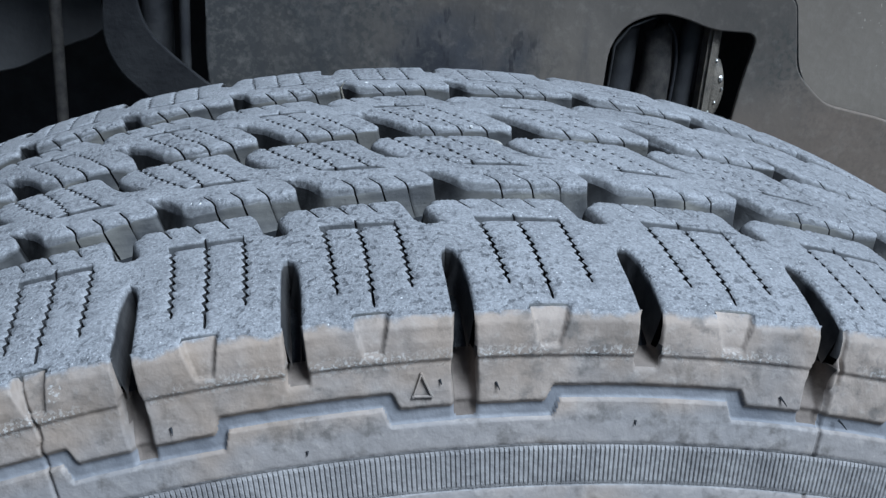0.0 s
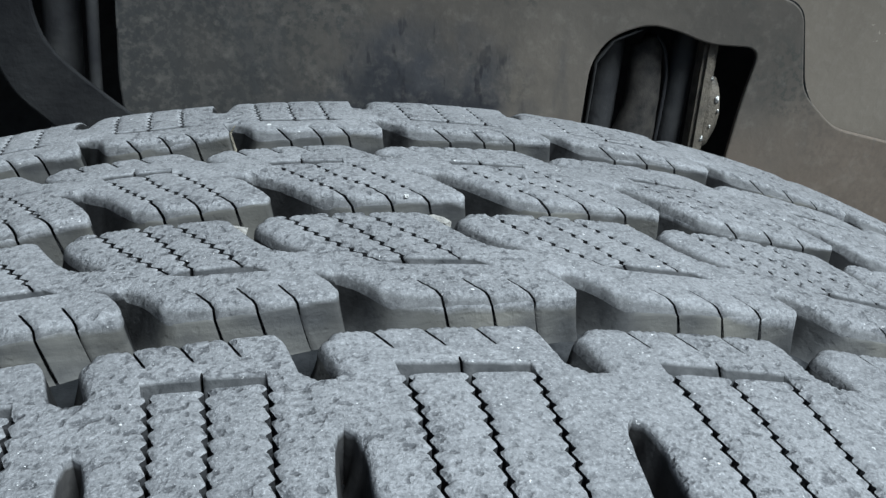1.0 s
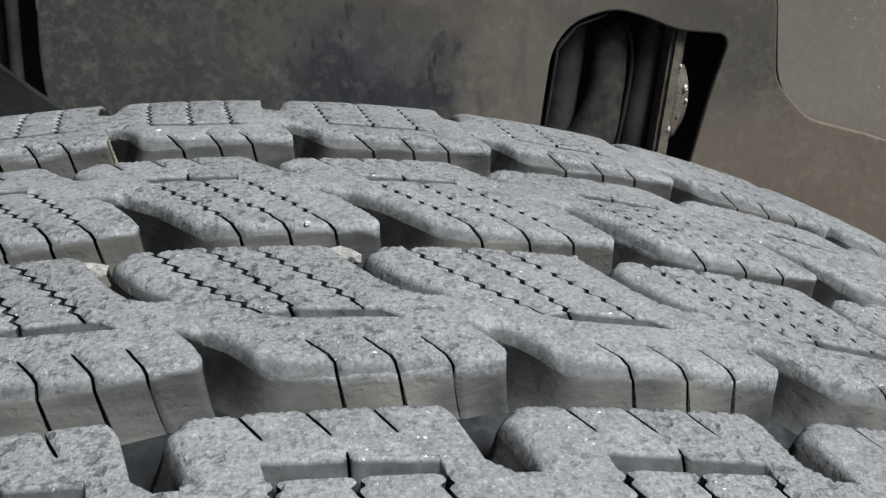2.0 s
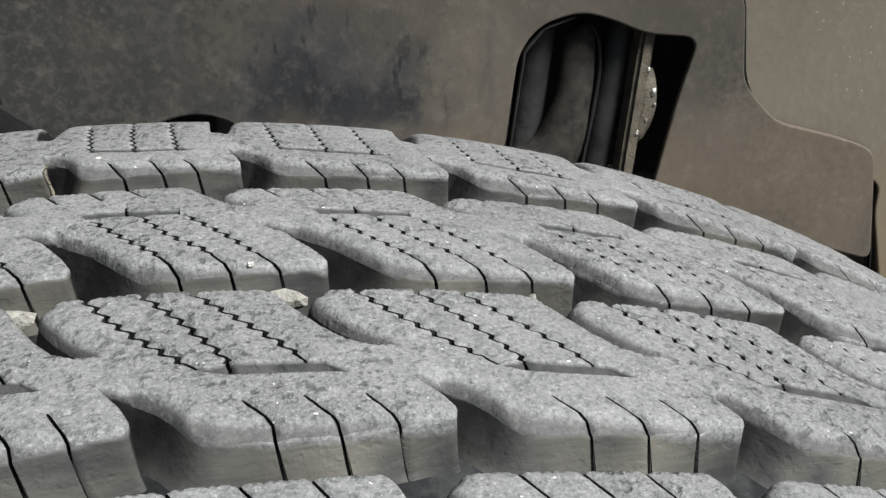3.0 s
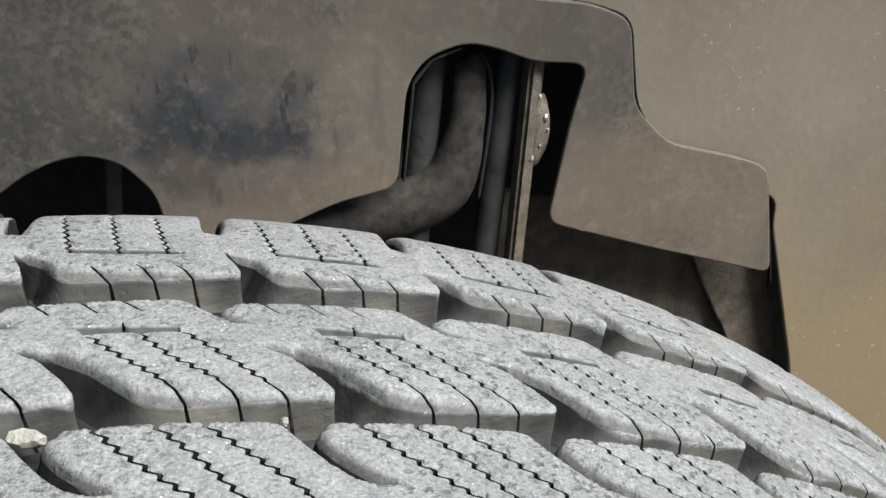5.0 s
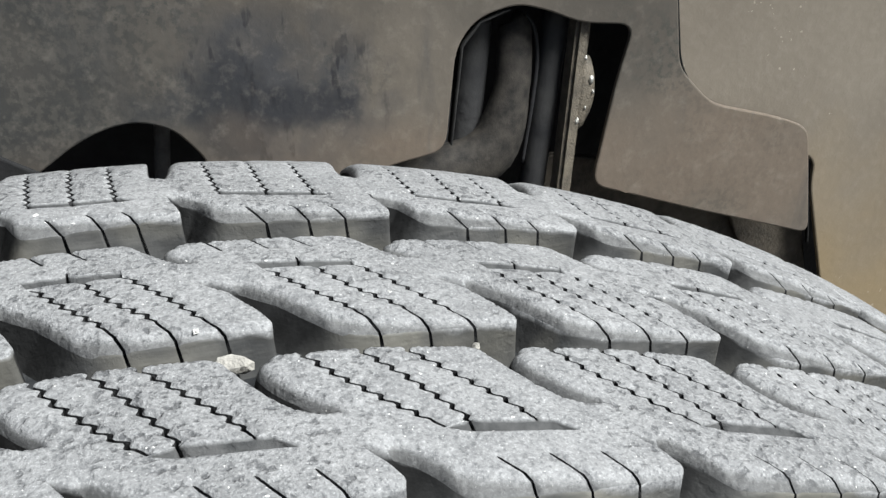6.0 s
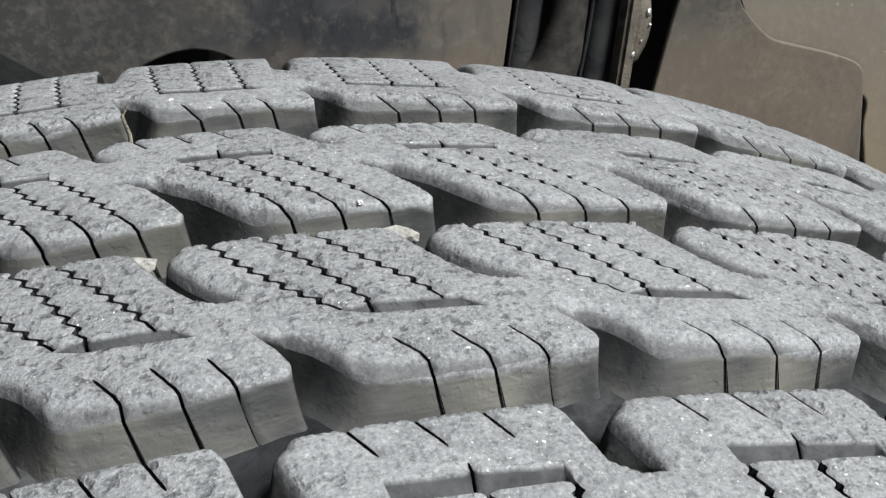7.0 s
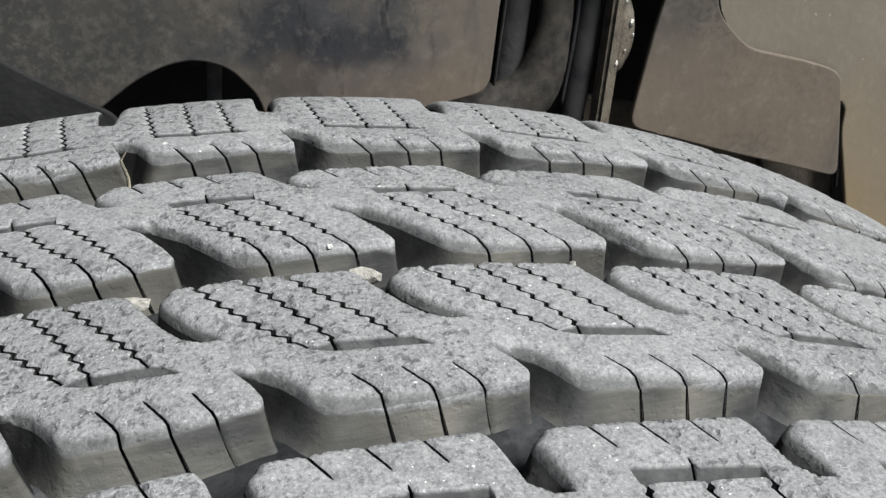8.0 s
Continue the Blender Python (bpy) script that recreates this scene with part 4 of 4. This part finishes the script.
PLATE_Y = 0.355
plate_outline = rounded([(-60, 60), (50, 60), (62, 205), (100, 223), (127, 230), (128, 278), (136, 291), (154, 298), (170, 295), (186, 289.5), (213, 289), (209, 262), (204, 209), (267, 192), (339, 174),
                         (322, 236), (300, 242.5), (262, 250), (241, 268), (231, 310), (210, 317), (120, 322), (-88, 334), (-89, 262), (-84, 222)], 8, 5)
left_hole = rounded([(-46, 180), (-53, 222), (-34, 237.5), (-21, 244.5), (-8, 247), (6, 243), (19, 229), (26, 205), (26, 180)], 6, 4)
inner = slab("inner_panel", plate_outline, [left_hole], PLATE_Y, 0.003, PLATE, "brown-grey stained steel inner wheel arch panel with cut-outs", "panel",
     bulge=lambda x, z: 0.0012 * noise.noise(Vector((x * 0.012, z * 0.012, 1.0))))
FLANGE_AT = [(130, 231), (131, 278), (138.5, 289), (152, 295)]


def hole_flange(points, y, deep, thick, material, parent):
    """The turned-in rim along a part of an opening."""
    pts = np.array(dense(points, 3.0, False))
    d = np.gradient(pts, axis=0)
    d /= np.linalg.norm(d, axis=1)[:, None]
    nrm = np.stack([d[:, 1], -d[:, 0]], 1) * thick
    bm = bmesh.new()
    rows_ = [[bm.verts.new((p[0] / 1000, yy, p[1] / 1000)) for p in q] for q, yy in ((pts, y), (pts, y + deep), (pts + nrm, y + deep), (pts + nrm, y + 0.0004))]
    for r0, r1 in zip(rows_, rows_[1:] + rows_[:1]):
        for k in range(len(pts) - 1):
            bm.faces.new((r0[k], r0[k + 1], r1[k + 1], r1[k]))
    bmesh.ops.recalc_face_normals(bm, faces=bm.faces[:])
    return part("flange", bm, material, parent, "turned-in rim of the opening", True)


SHADOW_BEAD_AT = rounded([(150, 320), (211, 316), (232.6, 310), (242.7, 268.8), (259, 248), (299, 239), (324.0, 233), (341.2, 174.5), (346.8, 150)], 8, 5)[6:-6]


def shadow_bead(points, y, rad, material, parent):
    """A thin dark bead that follows the panel's edge, added to draw the shadow line there."""
    pts = [Vector((x / 1000, y, z / 1000)) for x, z in points]
    bm = bmesh.new()
    rings = []
    for i, p in enumerate(pts):
        d = (pts[min(i + 1, len(pts) - 1)] - pts[max(i - 1, 0)]).normalized()
        a = d.cross(Vector((0, 1, 0))).normalized()
        rings.append([bm.verts.new(p + (a * math.cos(k * math.pi / 4) + Vector((0, 1.6, 0)) * math.sin(k * math.pi / 4)) * rad) for k in range(8)])
    for r0, r1 in zip(rings, rings[1:]):
        for k in range(8):
            bm.faces.new((r0[k], r0[(k + 1) % 8], r1[(k + 1) % 8], r1[k]))
    bmesh.ops.recalc_face_normals(bm, faces=bm.faces[:])
    return part("shadow_bead", bm, material, parent, "thin black bead added for the shadow line at the panel edge", True)


shadow_bead(SHADOW_BEAD_AT, PLATE_Y + 0.0045, 0.0008, GAP_BLACK, inner)
hole_flange([(x + 0.5, z) for x, z in FLANGE_AT], PLATE_Y + 0.003, 0.006, 0.9, BLACK, inner)
slab("tan_panel", rounded([(-420, 700), (-420, 336), (215, 300), (224, 262), (300, 228), (337, 215), (338, 200), (374, 108), (440, -150), (900, -150), (900, 700)], 8, 4), [],
     0.3625, 0.003, TAN, "dusty tan painted body panel behind the inner panel", "panel", grid=40)
slab("subframe_plate", rounded([(190, 214), (270, 204), (304, 180), (378, 104), (378, 20), (190, 20)], 6), [], 0.384, 0.006, FRAME, "dark brown dirty subframe plate under the panel tab", "subframe", grid=25)
slab("bracket", rounded([(290, 196), (345, 186), (374, 104), (350, 100), (318, 150)], 5), [], 0.377, 0.003, FRAME, "dirty brown steel bracket beside the tan panel", "bracket", grid=20)
slab("curved_bracket", rounded([(-40, 60), (-40, 224), (-64, 236.5), (-84, 249), (-104, 265), (-117, 278), (-122, 294), (-122, 340), (-138, 340), (-139, 272), (-132, 256), (-112, 238), (-95, 215), (-90, 60)], 8), [], PLATE_Y - 0.007, 0.003, SHADED_STEEL, "dusty black steel bracket beside the inner panel", "bracket", grid=20)
slab("arched_panel", rounded([(-420, 335), (-420, 170), (-330, 215), (-240, 232), (-193, 241), (-172, 253), (-146, 263), (-146, 335)], 8), [], 0.40, 0.003, BODY, "dark grey inner body panel with arched lower edge", "panel", grid=30)


def tube(name, path, radii, material, parent=None, label="", category="", flat=1.0, segs=14, kind=""):
    """A rounded bar along a path of (x, y, height over the axle) in m, with a radius at each point."""
    pts = [Vector(p) for p in path]
    fine, rad = [], []
    for i in range(len(pts) - 1):
        p0, p1, p2, p3 = pts[max(i - 1, 0)], pts[i], pts[i + 1], pts[min(i + 2, len(pts) - 1)]
        for k in range(6):
            t = k / 6
            fine.append(0.5 * (2 * p1 + (p2 - p0) * t + (2 * p0 - 5 * p1 + 4 * p2 - p3) * t * t + (3 * p1 - p0 - 3 * p2 + p3) * t ** 3))
            rad.append(radii[i] * (1 - t) + radii[i + 1] * t)
    fine.append(pts[-1])
    rad.append(radii[-1])
    bm = bmesh.new()
    rings = []
    for i, (p, r) in enumerate(zip(fine, rad)):
        d = (fine[min(i + 1, len(fine) - 1)] - fine[max(i - 1, 0)]).normalized()
        a = d.cross(Vector((0, 1, 0)))
        a = (a if a.length > 1e-4 else Vector((1, 0, 0))).normalized()
        b = d.cross(a).normalized()
        rings.append([bm.verts.new(p + a * r * math.cos(2 * math.pi * k / segs) + b * r * flat * math.sin(2 * math.pi * k / segs)) for k in range(segs)])
    for r0, r1 in zip(rings, rings[1:]):
        for k in range(segs):
            bm.faces.new((r0[k], r0[(k + 1) % segs], r1[(k + 1) % segs], r1[k]))
    bm.faces.new(rings[0])
    bm.faces.new(rings[-1][::-1])
    bmesh.ops.recalc_face_normals(bm, faces=bm.faces[:])
    ob = part(name, bm, material, parent, label, True)
    if parent is None:
        ob.location = (0, 0, AXLE)
        ob.rotation_euler = (0, radians(TILT0), 0)
        tagged(ob, label, category, kind=kind)
    return ob


def group_thing(name, label, category):
    ob = tagged(new(name), label, category)
    ob.location = (0, 0, AXLE)
    ob.rotation_euler = (0, radians(TILT0), 0)
    return ob


# suspension in the wide cut-out
knuckle = group_thing("suspension_arm", "dirty cast iron suspension arm curving up behind the panel", "suspension arm")
tube("arm", [(0.060, 0.374, 0.194), (0.098, 0.374, 0.203), (0.132, 0.373, 0.210), (0.1555, 0.372, 0.223), (0.1628, 0.372, 0.252), (0.1618, 0.374, 0.281), (0.1612, 0.375, 0.2850)],
     [0.0125, 0.0125, 0.0150, 0.0140, 0.0092, 0.0084, 0.005], CAST, knuckle, flat=0.7)
tube("web", [(0.1290, 0.379, 0.20), (0.1385, 0.379, 0.245), (0.1400, 0.379, 0.27), (0.1440, 0.379, 0.284)], [0.005, 0.004, 0.0035, 0.003], DARK, knuckle, flat=0.5)
strut = group_thing("shock_strut", "dusty black steel strut with a rusty flange", "strut")
tube("tube", [(0.1435, 0.381, 0.10), (0.1435, 0.381, 0.20), (0.1440, 0.381, 0.279), (0.1440, 0.381, 0.281)], [0.0085, 0.0085, 0.0085, 0.007], STRUT, strut, "blue-black steel tube")
tube("outer_tube", [(0.1805, 0.376, 0.10), (0.1810, 0.376, 0.2), (0.1830, 0.376, 0.31)], [0.0066, 0.0066, 0.0066], STRUT, strut)
tube("rim_wire", [(0.1730, 0.372, 0.215), (0.1742, 0.372, 0.245), (0.1740, 0.372, 0.268), (0.1708, 0.372, 0.282), (0.166, 0.373, 0.289)], [0.0009, 0.0011, 0.0011, 0.001, 0.0008], DARK, strut)
bm = bmesh.new()
bmesh.ops.create_cube(bm, size=1.0)
bmesh.ops.scale(bm, vec=(0.0072, 0.012, 0.22), verts=bm.verts)
bmesh.ops.bevel(bm, geom=bm.edges[:], offset=0.0018, segments=2, affect="EDGES")
bmesh.ops.rotate(bm, cent=(0, 0, 0), matrix=Matrix.Rotation(radians(-1.4), 3, "Y"), verts=bm.verts)
bmesh.ops.translate(bm, vec=(0.1920, 0.3665, 0.236), verts=bm.verts)
part("flange", bm, RUST, strut, "rusty flange plate")
bm = bmesh.new()
bmesh.ops.create_icosphere(bm, subdivisions=3, radius=1.0)
for v in bm.verts:
    v.co *= 1 + 0.15 * noise.noise(v.co * 2.5)
bmesh.ops.scale(bm, vec=(0.0062, 0.005, 0.0185), verts=bm.verts)
bmesh.ops.translate(bm, vec=(0.1962, 0.3655, 0.253), verts=bm.verts)
clamp = part("clamp", bm, RUST, strut, "rusty clamp", True)
for k, (cx, cz, rr_) in enumerate(((0.1935, 0.2610, 0.0017), (0.1890, 0.2405, 0.0015), (0.1952, 0.2550, 0.0010), (0.1890, 0.2715, 0.0011), (0.1925, 0.2470, 0.0008))):
    bm = bmesh.new()
    bmesh.ops.create_icosphere(bm, subdivisions=2, radius=rr_ * 0.85)
    for v in bm.verts:
        v.co.z *= 1.5
        v.co *= 1 + 0.3 * noise.noise(v.co * 900 + Vector((k, 0, 0)))
    bmesh.ops.translate(bm, vec=(cx + 0.0048, 0.3612, cz), verts=bm.verts)
    part("bolt", bm, BRIGHT, clamp, "worn bright metal", True)

# things in the other openings
tube("brake_hose", [(0.001, 0.385, 0.10), (0.001, 0.385, 0.2), (0.003, 0.385, 0.27)], [0.0036, 0.0036, 0.0036], PIPE, label="dusty grey hose behind the round cut-out", category="hose")
tube("drop_link", [(-0.167, 0.375, 0.10), (-0.167, 0.375, 0.22), (-0.165, 0.375, 0.36)], [0.0032, 0.0032, 0.0032], CAST, label="thin dirty steel link rod", category="rod")
tube("cable", [(-0.0990, 0.366, 0.20), (-0.1000, 0.366, 0.27), (-0.0990, 0.366, 0.36)], [0.0028, 0.0028, 0.0028], STRUT, label="thin dusty black cable", category="cable")
tube("damper", [(-0.116, 0.385, 0.18), (-0.116, 0.385, 0.28), (-0.116, 0.385, 0.38)], [0.0085, 0.0085, 0.0085], STRUT, label="dark steel damper tube", category="damper")


# ---------------------------------------------------------------- closing the place
def box(name, lo, hi, material, label, kind="structure"):
    bm = bmesh.new()
    bmesh.ops.create_cube(bm, size=1.0)
    bmesh.ops.scale(bm, vec=[h - l for l, h in zip(lo, hi)], verts=bm.verts)
    bmesh.ops.translate(bm, vec=[(h + l) / 2 for l, h in zip(lo, hi)], verts=bm.verts)
    return tagged(part(name, bm, material, None, label), label, kind=kind)


box("ground", (-40, -40, -0.2), (40, 40, 0.0), ASPHALT, "dark grey asphalt ground")
# black sheet added where the openings show only unlit depth
box("wall_back", (-0.9, 0.56, 0.0), (1.0, 0.60, 1.1), DARK, "black wall added to close the dark cavity behind the panels")
# unseen slab, added to hold the sun off the upper panels
box("shading_roof", (-0.9, 0.205, 1.035), (1.0, 0.56, 1.075), BODY, "dark roof added out of view to shade the panels")
# unseen wall, added to cut light into the grooves from this side
box("shading_wall", (-0.5, -0.04, 0.15), (-0.46, 0.56, 0.86), BODY, "dark wall added out of view to shade the grooves")


# ---------------------------------------------------------------- small things on the tyre
def tread_point(th, w, lift=0.0):
    a = radians(th + TILT0)
    r = crown(w) / 1000 + lift
    return Vector((r * math.sin(a), w / 1000, AXLE + r * math.cos(a)))


def pebble(th, w, lift, size, seed):
    rng = np.random.default_rng(seed)
    bm = bmesh.new()
    for p in rng.normal(size=(26, 3)):
        bm.verts.new(Vector(p).normalized() * rng.uniform(0.8, 1.0))
    bmesh.ops.convex_hull(bm, input=bm.verts[:])
    bmesh.ops.delete(bm, geom=[v for v in bm.verts if not v.link_faces], context="VERTS")
    bmesh.ops.scale(bm, vec=size, verts=bm.verts)
    ob = part("pebble", bm, PEBBLE, None, "", False)
    ob.location = tread_point(th, w, lift)
    ob.rotation_euler = (0.2, radians(th + 6), 0.25 * (seed - 2))
    return tagged(ob, "small pale stone wedged in a tread groove", "stone", "stones in the tread")


pebble(0.05, 50.3, -0.0032, (0.0031, 0.0014, 0.0016), 1)
pebble(-5.9, 50.1, -0.0037, (0.0036, 0.0015, 0.0017), 2)
pebble(5.9, 50.0, -0.0020, (0.0007, 0.0007, 0.0011), 3)


# raised triangle and vent stubs on the sidewall
def wall_point(th, r, out=0.0):
    a = radians(th)
    return Vector((r / 1000 * math.sin(a), (profile_w(r) - out) / 1000, r / 1000 * math.cos(a)))


def triangle_mark():
    bm = bmesh.new()
    tip, left, right = (-4.73, 315.0), (-5.02, 311.2), (-4.42, 311.0)
    for (t0, r0), (t1, r1) in ((tip, left), (left, right), (right, tip)):
        a, b = wall_point(t0, r0, -0.35), wall_point(t1, r1, -0.35)
        d = (b - a).normalized()
        side = d.cross(Vector((0, 1, 0))).normalized() * 0.0002
        up = Vector((0, -0.00045, 0))
        a, b = a - d * 0.0002, b + d * 0.0002
        q = [bm.verts.new(v) for v in (a - side, a + side, b + side, b - side)]
        p = [bm.verts.new(v) for v in (a - side * 0.6 + up, a + side * 0.6 + up, b + side * 0.6 + up, b - side * 0.6 + up)]
        bm.faces.new(p)
        for k in range(4):
            bm.faces.new((q[k], q[(k + 1) % 4], p[(k + 1) % 4], p[k]))
    bmesh.ops.recalc_face_normals(bm, faces=bm.faces[:])
    return on_axle(part("wear_mark", bm, WALL, tyre, "small raised triangle mark"), TILT0)


triangle_mark()


def vent_stub(th, r, lean, size):
    bm = bmesh.new()
    base = wall_point(th, r, -0.5)
    tip = base + Vector((size * 0.8 * lean, -size, -size * 0.5))
    d = (tip - base).normalized()
    a = d.cross(Vector((0, 0, 1))).normalized()
    b = d.cross(a)
    rings = []
    for t, rad in ((0, 0.00028), (0.5, 0.00016), (1, 0.00008)):
        c = base.lerp(tip, t) + Vector((0, 0, -size * 0.3 * t * t))
        rings.append([bm.verts.new(c + (a * math.cos(j * 1.0472) + b * math.sin(j * 1.0472)) * rad) for j in range(6)])
    for r0, r1 in zip(rings, rings[1:]):
        for j in range(6):
            bm.faces.new((r0[j], r0[(j + 1) % 6], r1[(j + 1) % 6], r1[j]))
    bm.faces.new(rings[-1])
    bmesh.ops.recalc_face_normals(bm, faces=bm.faces[:])
    return on_axle(part("vent_stub", bm, FLOOR, tyre, "dark moulding stub"), TILT0)


for th, r, lean, size in ((-8.55, 303.6, 0.2, 0.0008), (2.45, 305.4, -0.3, 0.0010), (-2.35, 312.6, 0.6, 0.0016), (-12.6, 311.6, 0.5, 0.0014), (7.5, 311.3, 0.9, 0.0020), (9.9, 308.5, 1.0, 0.0022), (-4.15, 313.6, 0.5, 0.0010)):
    vent_stub(th, r, lean, size * 0.7)

# a dry grass blade caught in the inner groove
blade_path = [(tread_point(-5.9, 92.3, -0.007), 0), (tread_point(-5.85, 91.2, -0.003), 0), (tread_point(-5.95, 90.6, 0.0006), 0), (tread_point(-5.75, 90.4, 0.0022), 0)]
bm = bmesh.new()
rows_ = []
for k, (p, _) in enumerate(blade_path):
    wd = (0.00035, 0.00034, 0.00028, 0.0001)[k]
    rows_.append([bm.verts.new(p + Vector(o)) for o in ((-wd, 0, 0), (0, -wd * 0.5, 0), (wd, 0, 0), (0, wd * 0.5, 0))])
for r0, r1 in zip(rows_, rows_[1:]):
    for j in range(4):
        bm.faces.new((r0[j], r0[(j + 1) % 4], r1[(j + 1) % 4], r1[j]))
bmesh.ops.recalc_face_normals(bm, faces=bm.faces[:])
tagged(part("grass_blade", bm, STRAW, None, "", True), "dry straw-coloured grass blade caught in the tread groove", "grass blade")


def flake(place, turn, size, seed):
    """A thin torn chip of pale stone lying on the tread."""
    rng = np.random.default_rng(seed)
    bm = bmesh.new()
    n = 9
    rim_ = [size * rng.uniform(0.45, 1.0) for _ in range(n)]
    low_ = [bm.verts.new((r * math.cos(k * 2 * math.pi / n), r * math.sin(k * 2 * math.pi / n), -0.0002)) for k, r in enumerate(rim_)]
    high_ = [bm.verts.new((0.8 * r * math.cos(k * 2 * math.pi / n), 0.8 * r * math.sin(k * 2 * math.pi / n), size * rng.uniform(0.10, 0.22))) for k, r in enumerate(rim_)]
    for k in range(n):
        bm.faces.new((low_[k], low_[(k + 1) % n], high_[(k + 1) % n], high_[k]))
    bm.faces.new(high_)
    bm.faces.new(low_[::-1])
    bmesh.ops.recalc_face_normals(bm, faces=bm.faces[:])
    ob = part("stone_chip", bm, CHALK, None)
    ob.location = place
    ob.rotation_euler = turn
    return tagged(ob, "tiny white chip of stone stuck on the tyre", "stone chip", "stone chips on the tyre")


for k, (th, w, size) in enumerate(((-0.74, 54.4, 0.00065), (-4.63, 97.7, 0.00075), (4.20, 62.5, 0.00050))):
    flake(tread_point(th, w), (0.0, radians(th + TILT0), 0.4 * k), size, k + 1)
for k, (th, r, size) in enumerate(((-14.30, 316.3, 0.0007), (-14.12, 314.8, 0.0009), (-14.62, 315.4, 0.0006), (-14.25, 315.6, 0.0005))):
    on_wall = wall_point(th, r, -0.9)
    on_wall.rotate(Euler((0, radians(TILT0), 0)))
    flake(on_wall + Vector((0, 0, AXLE)), (radians(78), radians(th + TILT0), 0.0), size, k + 11)
